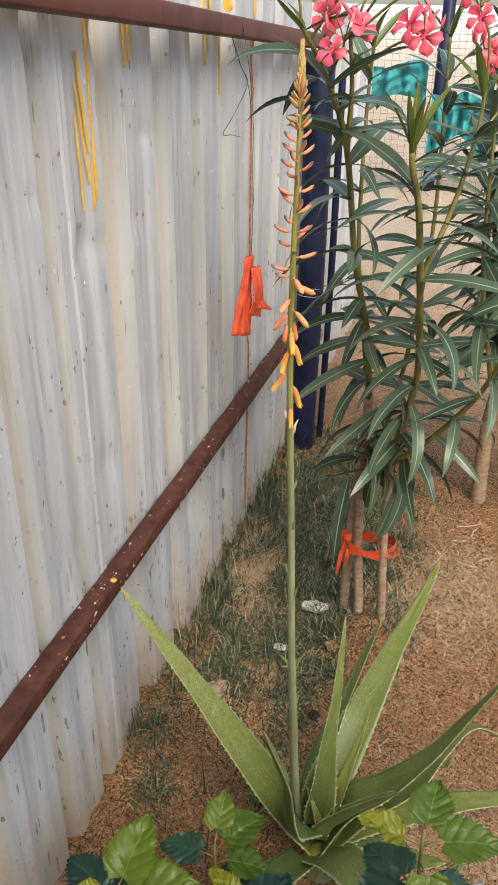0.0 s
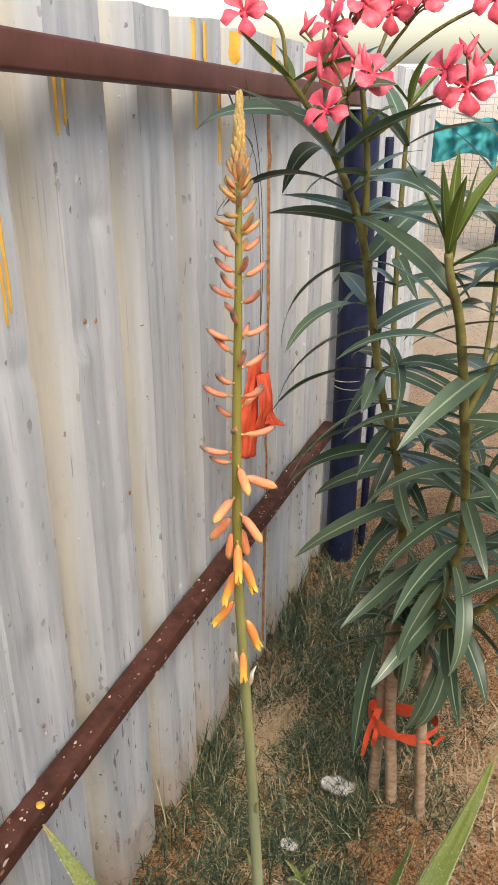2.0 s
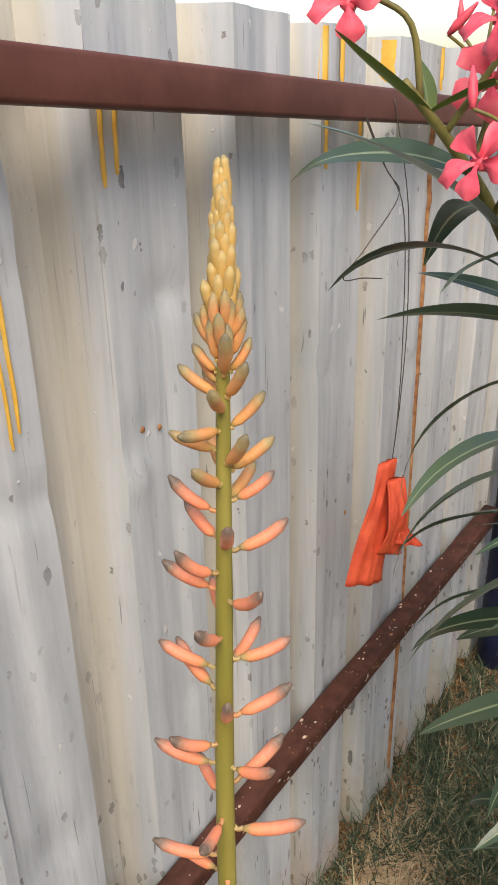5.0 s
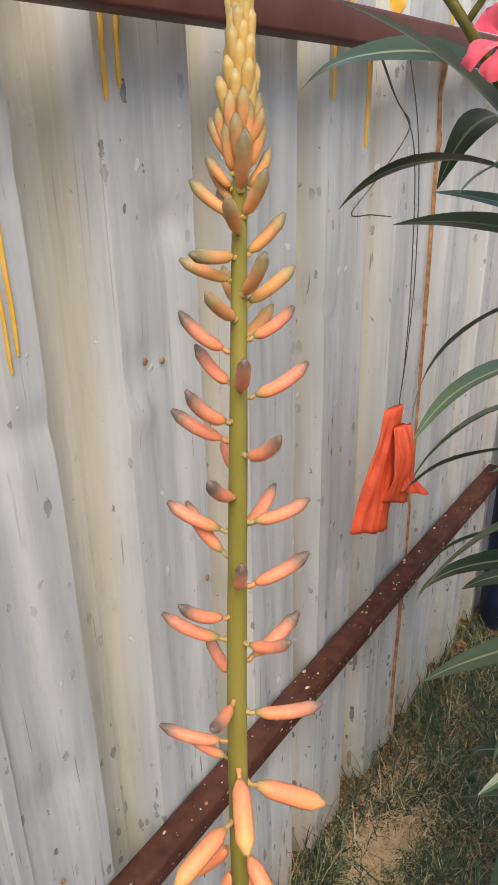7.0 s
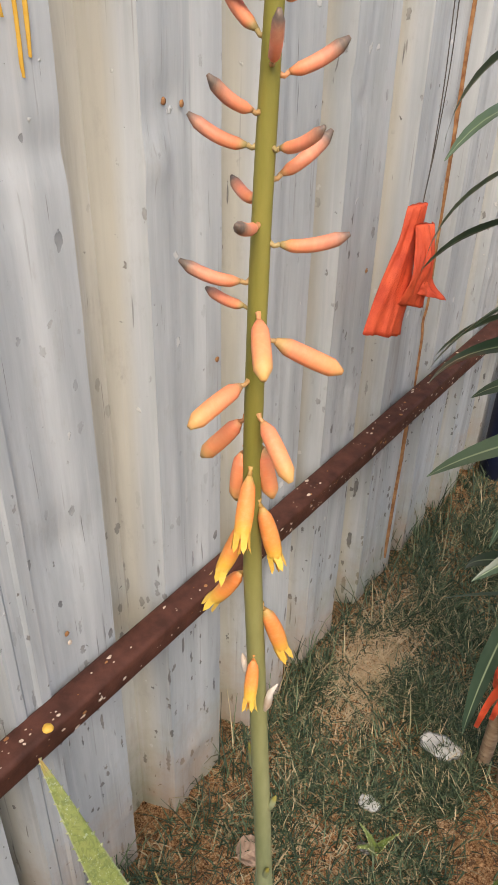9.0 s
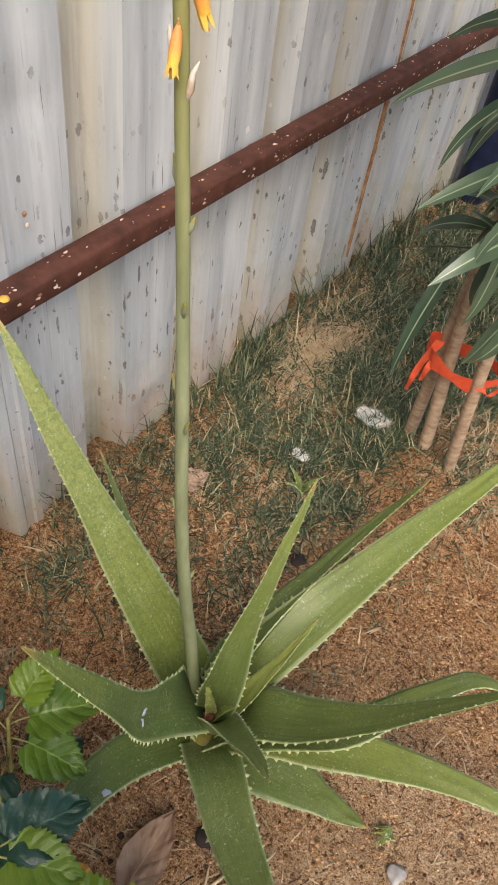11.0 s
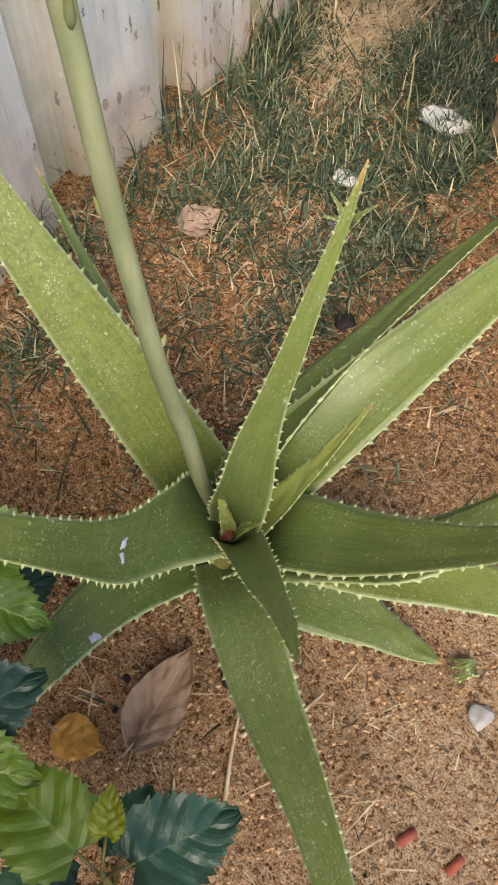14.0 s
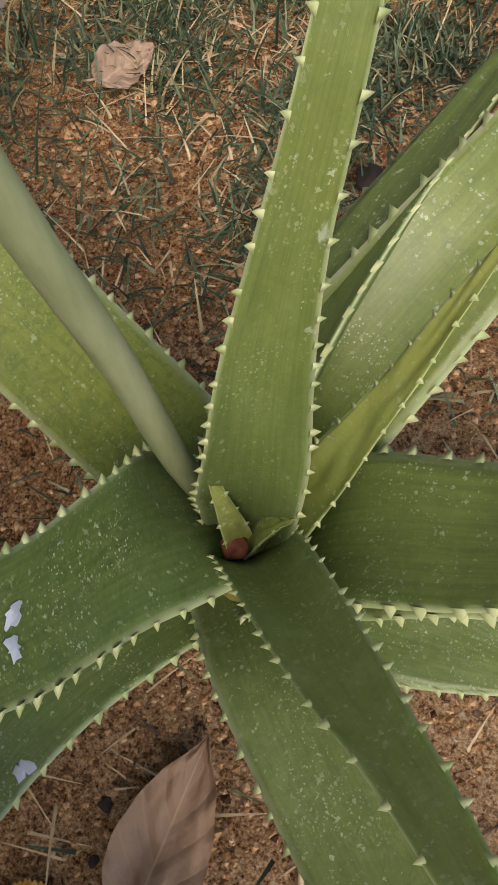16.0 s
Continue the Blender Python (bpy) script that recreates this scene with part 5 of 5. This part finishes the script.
# ---------------------------------------------------------------- hanging bag
def build_bag():
    b = thing("net_bag", (-0.437, 1.53, 0.70), "orange-red woven net bag hanging on a wire", "bag")
    def cloth(top, bottom, half_top, half_bottom, pleats, depth, seed, belly=0.0):
        """A flattened pleated piece of net: two layers joined at their sides."""
        bm = bmesh.new()
        n, m = 24, 22
        rows = []
        u = Vector((0.35, 0.92, -0.06)).normalized()
        o = Vector((0.92, -0.35, 0.0))
        for i in range(n + 1):
            t = i / n
            c = Vector(top).lerp(Vector(bottom), t) + o * belly * math.sin(math.pi * t)
            h = half_top + (half_bottom - half_top) * t ** 1.3 + 0.002 * noise.noise(Vector((t * 5, seed, 0)))
            front, back = [], []
            for j in range(m + 1):
                q = j / m * 2 - 1
                saw = math.sin(q * pleats * 1.3 + seed + 1.6 * math.sin(t * 3.0 + seed)) * 0.6
                d = depth * (saw * (0.35 + 0.65 * t) + 0.9 * noise.noise(Vector((q * 2.2, t * 2.5, seed))) + 0.35 * noise.noise(Vector((q * 6, t * 5, seed))))
                p = c + u * h * q + o * d + Vector((0, 0, -0.006 * q * t + 0.002 * noise.noise(Vector((q * 4, seed, 9)))))
                th = 0.0045 * (1 - q * q) + 0.0006
                front.append(bm.verts.new(p + o * th))
                back.append(bm.verts.new(p - o * th))
            rows.append(front + back[::-1])
        k = len(rows[0])
        for a, c in zip(rows, rows[1:]):
            for j in range(k):
                bm.faces.new((a[j], a[(j + 1) % k], c[(j + 1) % k], c[j]))
        bm.faces.new(rows[0][::-1])
        bm.faces.new(rows[-1])
        bmesh.ops.recalc_face_normals(bm, faces=bm.faces)
        return bm

    part("sack", cloth((-0.450, 1.563, 0.824), (-0.446, 1.503, 0.681), 0.0155, 0.0300, 1.8, 0.0050, 1.0), MESHRED, b)
    part("fold", cloth((-0.438, 1.561, 0.804), (-0.430, 1.537, 0.712), 0.0160, 0.0210, 1.3, 0.0050, 4.0, 0.010), MESHRED, b, "bunched flap of the net")
    part("loose_end", cloth((-0.432, 1.556, 0.752), (-0.414, 1.556, 0.722), 0.0110, 0.0220, 1.2, 0.005, 7.0), MESHRED, b, "frayed loose end of the net")
    w = thing("tie_wire", (-0.47, 1.56, 1.23), "thin dark wires twisted down from the rail", "wire")
    for pts in ([(-0.476, 1.50, 1.238), (-0.471, 1.55, 1.176), (-0.465, 1.60, 1.116), (-0.457, 1.60, 0.976), (-0.451, 1.585, 0.876), (-0.449, 1.572, 0.818)],
                [(-0.476, 1.51, 1.231), (-0.470, 1.56, 1.166), (-0.465, 1.585, 1.136), (-0.469, 1.52, 1.091), (-0.480, 1.49, 1.061), (-0.477, 1.53, 1.054), (-0.473, 1.57, 1.046)],
                [(-0.474, 1.58, 1.234), (-0.465, 1.61, 1.126), (-0.458, 1.612, 0.996), (-0.455, 1.60, 0.896), (-0.450, 1.575, 0.822)]):
        part("strand", tube(curve3(pts, 40), 0.0007, 6), WIRE, w)


build_bag()


# ---------------------------------------------------------------- beyond the garden
def build_far():
    f = thing("net_fence", (-0.4, 6.5, 0), "far wire fence on dark posts with teal shade net", "fence")
    for x in (-1.75, -0.52, 0.75, 2.0, 3.3):
        part("post", tube([Vector((x, 6.5, z)) for z in (-0.1, 0.6, 1.30, 1.31)], [0.045, 0.045, 0.045, 0.03], 14), DARK, f)
    bm = bmesh.new()
    for k in range(27):
        z = 0.05 + k * 0.045
        add_tube(bm, [Vector((-1.75, 6.5, z)), Vector((3.3, 6.5, z))], 0.002, 4)
    for k in range(100):
        x = -1.75 + k * 0.051
        add_tube(bm, [Vector((x, 6.5, 0.02)), Vector((x, 6.5, 1.22))], 0.002, 4)
    w = part("wire_mesh", bm, STONE, f)
    tagged(w, kind="stuff")
    n = thing("shade_net", (-0.3, 6.42, 0.9), "bunched teal shade net draped over the far fence", "net")
    for x0, x1, z0, z1, seed in ((-1.24, -0.60, 0.63, 0.89, 1), (-0.56, -0.10, 0.35, 0.70, 2), (0.2, 1.6, 0.60, 1.05, 3)):
        bm = bmesh.new()
        rows = []
        for i in range(41):
            t = i / 40
            row = []
            for j in range(15):
                u = j / 14
                x = x0 + (x1 - x0) * t
                z = z0 + (z1 - z0) * u + 0.07 * noise.noise(Vector((t * 3, seed, 0))) - 0.06 * math.sin(t * 6 + seed) * (1 - u)
                y = 6.40 + 0.07 * noise.noise(Vector((t * 14, u * 4, seed))) + 0.04 * math.sin(t * 30)
                row.append(bm.verts.new((x, y, z)))
            rows.append(row)
        for a, b in zip(rows, rows[1:]):
            for j in range(14):
                bm.faces.new((a[j], b[j], b[j + 1], a[j + 1]))
        part("fold", bm, TEAL, n)


build_far()


def build_shading_wall():
    """A plain rendered wall behind the walk, added unseen to dim the near fence."""
    bm = bmesh.new()
    bmesh.ops.create_cube(bm, size=1.0)
    for v in bm.verts:
        v.co = Vector((0.9 + v.co.x * 3.0, -1.35 + v.co.y * 0.2, 1.35 + v.co.z * 2.9))
    bmesh.ops.bevel(bm, geom=bm.edges[:], offset=0.01, segments=2, affect="EDGES")
    tagged(new("wall_south", mesh_of(bm, "wall_south", simple("dull_render", (0.22, 0.215, 0.21), (0.30, 0.29, 0.28), 6, 0.9, 0.0, 90, 0.003))), "plain dull wall, added out of view to shade the near fence", "wall", kind="structure")


build_shading_wall()


# ---------------------------------------------------------------- grass, straw, crumbs
def in_grass(x, y):
    a = math.exp(-(((x + 0.33) / 0.17) ** 2 + ((y - 1.78) / 0.42) ** 2))
    b = 0.8 * math.exp(-(((x + 0.28) / 0.10) ** 2 + ((y - 1.42) / 0.12) ** 2))
    c = 0.10 * math.exp(-(((x + 0.44) / 0.08) ** 2 + ((y - 1.15) / 0.22) ** 2))
    d = 0.012 * math.exp(-(((x + 0.30) / 0.15) ** 2 + ((y - 1.10) / 0.18) ** 2))
    e = 0.30 * math.exp(-(((x + 0.44) / 0.035) ** 2 + ((y - 0.985) / 0.035) ** 2))
    return max(a, b, c, d, e) * (0.16 + 0.9 * smoothstep(-0.15, 0.35, noise.noise(Vector((x * 11, y * 11, 2))))) * (1 - 0.85 * math.exp(-(((x + 0.42) / 0.05) ** 2 + ((y - 1.60) / 0.13) ** 2)))


def blades(name, count, chance, rnd, mat, label, category, length, lie, width=0.0016):
    v, f = [], []
    made = 0
    while made < count:
        x, y = rnd.uniform(-0.54, 0.45), rnd.uniform(0.62, 2.4)
        if rnd.random() > chance(x, y):
            continue
        made += 1
        z = ground_z(x, y) - 0.003
        a = rnd.uniform(0, 6.283)
        ln = length * rnd.uniform(0.5, 1.4)
        el = radians(rnd.uniform(*lie))
        d = Vector((math.cos(a), math.sin(a), 0))
        s = Vector((-d.y, d.x, 0)) * width * rnd.uniform(0.7, 1.3)
        p = Vector((x, y, z))
        k = len(v)
        bend = rnd.uniform(0.2, 1.1)
        for i in range(4):
            t = i / 3
            w = s * (1 - 0.8 * t)
            v += [tuple(p - w), tuple(p + w)]
            e2 = el - bend * t
            p = p + (d * math.cos(e2) + Vector((0, 0, math.sin(e2)))) * ln / 3
            p.z = max(p.z, ground_z(p.x, p.y) + 0.001) if i < 3 else p.z
        f += [(k + 2 * i, k + 2 * i + 1, k + 2 * i + 3, k + 2 * i + 2) for i in range(3)]
    me = bpy.data.meshes.new(name)
    me.from_pydata(v, [], f)
    me.materials.append(mat)
    tagged(new(name, me), label, category, kind="stuff")


def straw_here(x, y):
    return max(1.0 * math.exp(-(((x + 0.43) / 0.05) ** 2 + ((y - 1.61) / 0.12) ** 2)), 0.05 * math.exp(-(((x + 0.32) / 0.10) ** 2 + ((y - 1.25) / 0.16) ** 2)),
               0.22 * math.exp(-(((x - 0.05) / 0.16) ** 2 + ((y - 1.7) / 0.20) ** 2)), 0.007)


blades("grass", 44000, in_grass, random.Random(1), GRASS, "low grey-green couch grass, patchy and half dry", "grass", 0.030, (-5, 75), 0.0013)
blades("weeds", 420, lambda x, y: (0.9 if x < -0.47 and y > 1.0 else 0.04 * (x < -0.3)) * (0.2 + max(0, noise.noise(Vector((y * 9, 3, 3))))), random.Random(6), GRASS, "taller weeds growing along the fence foot", "weeds", 0.085, (55, 88), 0.0014)
blades("dry_grass", 4200, straw_here, random.Random(2), STRAW, "pale dry straw lying on the soil", "straw", 0.045, (-5, 40), 0.0010)

blades("dead_fibres", 5200, lambda x, y: 0.25 + 0.75 * (y > 1.1) * (0.5 + noise.noise(Vector((x * 8, y * 8, 6)))), random.Random(12), FIBRE, "dark rotten grass fibres scattered on the soil", "litter", 0.017, (-5, 25), 0.0011)


def build_crumbs():
    rnd = random.Random(3)
    v, f = [], []
    octa = ((1, 0, 0), (0, 1, 0), (-1, 0, 0), (0, -1, 0), (0, 0, 1), (0, 0, -1))
    tri = ((0, 1, 4), (1, 2, 4), (2, 3, 4), (3, 0, 4), (1, 0, 5), (2, 1, 5), (3, 2, 5), (0, 3, 5))
    for i in range(62000):
        x, y = (rnd.uniform(-0.42, 0.32), rnd.uniform(0.60, 1.45)) if i % 4 else (rnd.uniform(-0.5, 0.5), rnd.uniform(0.55, 2.3))
        if noise.noise(Vector((x * 9, y * 9, 11))) < rnd.uniform(-0.7, 0.3):
            continue
        s = 0.0006 + 0.0026 * rnd.random() ** 5
        k = len(v)
        z = ground_z(x, y) + s * 0.2
        a = rnd.uniform(0, 6.28)
        for ox, oy, oz in octa:
            q = s * rnd.uniform(0.7, 1.25)
            v.append((x + q * (ox * math.cos(a) - oy * math.sin(a)), y + q * (ox * math.sin(a) + oy * math.cos(a)), z + q * oz * 0.75))
        f += [tuple(k + j for j in t) for t in tri]
    me = bpy.data.meshes.new("soil_crumbs")
    me.from_pydata(v, [], f)
    me.materials.append(CRUMB)
    tagged(new("soil_crumbs", me), "loose reddish crumbs of soil on the ground", "soil", kind="stuff")


build_crumbs()


# ---------------------------------------------------------------- litter on the ground
def sheet_scrap(name, at, size, label, category, mat, seed, lift=0.012):
    """A crumpled thin scrap with an uneven outline."""
    bm = bmesh.new()
    n = 11
    grid = []
    for i in range(n):
        row = []
        for j in range(n):
            u, w = i / (n - 1) * 2 - 1, j / (n - 1) * 2 - 1
            r = 1 + 0.25 * noise.noise(Vector((u * 1.6, w * 1.6, seed)))
            k = max(abs(u), abs(w)) / max(math.hypot(u, w), 1e-6)
            x, y = u * k * r * size[0], w * k * r * size[1]
            z = lift * (0.6 + noise.noise(Vector((u * 2.2, w * 2.2, seed + 5)))) + 0.3 * lift * noise.noise(Vector((u * 6, w * 6, seed)))
            row.append(bm.verts.new((at[0] + x, at[1] + y, ground_z(at[0] + x, at[1] + y) + 0.010 + max(z, 0))))
        grid.append(row)
    for i in range(n - 1):
        for j in range(n - 1):
            bm.faces.new((grid[i][j], grid[i + 1][j], grid[i + 1][j + 1], grid[i][j + 1]))
    bmesh.ops.solidify(bm, geom=bm.faces[:], thickness=0.0006)
    me = mesh_of(bm, name, mat, True)
    tagged(new(name, me), label, category)


sheet_scrap("paper_scrap", (-0.259, 1.515), (0.036, 0.022), "crumpled scrap of white paper on the grass", "litter", PAPER, 3, 0.006)
sheet_scrap("shell_fragment", (-0.303, 1.366), (0.019, 0.013), "small white shell-like shard on the soil", "shell", PAPER, 8, 0.004)
sheet_scrap("shell_fragment", (-0.275, 1.300), (0.011, 0.007), "tiny pale shard half buried in soil", "shell", STONE, 12, 0.008)


def withered_blade(length, width, mat, seed, saw=0.0):
    """An ovate dry leaf along +x with a curled rim, a folded midrib and crumples."""
    bm = bmesh.new()
    la, lw = bm.verts.layers.float.new("along"), bm.verts.layers.float.new("across")
    n, m = 34, 16
    rows = []
    for i in range(n + 1):
        t = i / n
        w = width / 2 * max(math.sin(math.pi * (0.02 + 0.98 * t) ** 0.72) ** 0.85 * (1 - 0.25 * smoothstep(0.75, 1.0, t)), 0.012)
        row = []
        for j in range(m + 1):
            u = j / m * 2 - 1
            ww = w * (1 + saw * (i % 2) * (abs(u) == 1) + 0.05 * noise.noise(Vector((t * 7, seed, u > 0))))
            z = 0.30 * abs(u) ** 1.4 * w + 0.22 * length * (t - 0.5) ** 2 + 0.16 * width * noise.noise(Vector((t * 3.2, u * 1.5, seed))) + 0.070 * width * noise.noise(Vector((t * 8, u * 5, seed + 3))) + 0.030 * width * noise.noise(Vector((t * 20, u * 11, seed + 3)))
            z += 0.010 * width * math.cos((t * 6.5 - abs(u) * 1.6) * 6.28) * abs(u)
            if u > 0:
                z += 0.18 * width * u * smoothstep(0.45, 1.0, t)
            v = bm.verts.new((length * t, u * ww, z))
            v[la], v[lw] = t, abs(u)
            row.append(v)
        rows.append(row)
    for a, b in zip(rows, rows[1:]):
        for j in range(m):
            bm.faces.new((a[j], b[j], b[j + 1], a[j + 1]))
    return mesh_of(bm, "blade", mat)


def fallen_leaf(at, az, length, width, mat, label, seed, saw=0.0):
    m = oriented(Vector((at[0], at[1], ground_z(*at) + 0.004)), az, 3, 5)
    f = thing("fallen_leaf", m.translation, label, "leaf")
    hang(new("blade", withered_blade(length, width, mat, seed, saw)), f, m)
    pts = [m @ Vector(q) for q in ((0.004, 0, 0.05 * length), (-0.08 * length, 0.002, 0.06 * length), (-0.16 * length, 0.006, 0.03 * length))]
    part("leaf_stalk", tube(pts, [0.0012, 0.0010, 0.0008], 6), BARK, f)


fallen_leaf((-0.084, 0.733), 97, 0.104, 0.054, DRYLEAF, "large grey-brown dry leaf lying on the soil", 6)
fallen_leaf((-0.410, 1.185), 62, 0.052, 0.044, leaf_material("pale_dry_leaf", (0.20, 0.125, 0.085), (0.44, 0.31, 0.23), (0.40, 0.29, 0.21), 0.8, 0.05, 0.05, 0.2), "curled pale brown dry leaf on the ground", 11)
fallen_leaf((-0.150, 0.700), 20, 0.052, 0.040, YELLEAF, "fallen yellow-orange leaf on the soil", 7, 0.10)


def pup(at, label, n, size, rnd, droop=0.25):
    p = thing("aloe_pup", (at[0], at[1], ground_z(*at)), label, "plant")
    z = ground_z(*at)
    for k in range(n):
        a = rnd.uniform(0, 6.28) if n > 2 else k * 2.4 + 0.8
        d = Vector((math.cos(a), math.sin(a), 0))
        b = Vector((at[0], at[1], z - 0.004))
        aloe_leaf(p, [b, b + d * size * 0.25 + Vector((0, 0, size * 0.45)), b + d * size * 0.6 + Vector((0, 0, size * (0.95 - droop)))], size * 0.24, 0.004, 0.35, 0.008, 50 + k)


pr = random.Random(12)
pup((-0.262, 1.312), "tiny aloe pup sprouting beside the shard", 4, 0.055, pr)
pup((-0.255, 0.985), "tiny pale aloe pup under a big leaf", 4, 0.040, pr, 0.6)
pup((0.075, 1.165), "tiny upright aloe pup in the sand", 2, 0.045, pr)
pup((0.125, 0.985), "limp tiny aloe pup lying on the sand", 4, 0.045, pr, 0.7)


def litter_lump(name, at, size, mat, label, category, seed, flat=0.6):
    bm = bmesh.new()
    lump(bm, (0, 0, 0), size, seed, sub=3, flat=flat)
    ob = new(name, mesh_of(bm, name, mat))
    ob.location = (at[0], at[1], ground_z(*at) + size * flat * 0.45)
    tagged(ob, label, category)


litter_lump("pebble", (0.151, 0.953), 0.011, STONE, "pale grey pebble on the sand", "stone", 1)
litter_lump("charcoal_bit", (-0.190, 1.208), 0.011, CHARRED, "small black charred lump on the soil", "debris", 2)
litter_lump("charcoal_bit", (-0.050, 0.842), 0.013, CHARRED, "black rotten lump beside the dry leaf", "debris", 9, 0.4)
litter_lump("charcoal_bit", (-0.128, 0.775), 0.0038, CHARRED, "tiny black crumb on the soil", "debris", 10, 0.5)
litter_lump("charcoal_bit", (-0.118, 0.748), 0.0030, CHARRED, "tiny black crumb on the soil", "debris", 13, 0.5)
litter_lump("charcoal_bit", (-0.028, 0.872), 0.015, CHARRED, "dark rotten lump under the leaf", "debris", 3, 0.4)
litter_lump("clod", (-0.055, 1.400), 0.017, SOIL, "rounded clod of sandy soil by the trunks", "soil", 5, 0.6)
litter_lump("clod", (-0.195, 1.395), 0.014, SOIL, "small clod of sandy soil by the trunks", "soil", 6, 0.6)
for k, (x, y, az) in enumerate(((0.155, 0.828, 70), (0.201, 0.836, 80))):
    bm = bmesh.new()
    bmesh.ops.create_cube(bm, size=1.0)
    for v in bm.verts:
        v.co = Vector((v.co.x * 0.020, v.co.y * 0.008, v.co.z * 0.006)) * (1 + 0.15 * noise.noise(v.co * 3 + Vector((k, 0, 0))))
    bmesh.ops.bevel(bm, geom=bm.edges[:], offset=0.0012, segments=2, affect="EDGES")
    ob = new("brick_chip", mesh_of(bm, "brick_chip", BRICKRED))
    ob.matrix_basis = pose(x, y, ground_z(x, y) + 0.002, 4, 3, az)
    tagged(ob, "small red brick chip sunk in the sand", "brick chip", "brick chips in the sand")

rt = random.Random(8)
for k in range(16):
    x, y = (rt.uniform(-0.02, 0.22), rt.uniform(1.45, 2.0)) if k < 11 else (rt.uniform(-0.05, 0.12), rt.uniform(0.70, 0.95))
    a, ln = rt.uniform(0, 3.14), rt.uniform(0.03, 0.09)
    p, q = Vector((x, y, 0)), Vector((x + ln * math.cos(a), y + ln * math.sin(a), 0))
    pts = curve3([p, (p + q) / 2 + Vector((rt.uniform(-0.006, 0.006), rt.uniform(-0.006, 0.006), 0)), q], 6)
    for i, v in enumerate(pts):
        v.z = ground_z(v.x, v.y) + 0.0035 + (0.006 if i == 6 else 0)
    bm = tube(pts, [0.0024, 0.0024, 0.0022, 0.002, 0.0019, 0.0016, 0.001], 6)
    tagged(new("twig", mesh_of(bm, "twig", STRAW)), "dry bleached twig lying on the soil", "twig", "twigs on the soil")
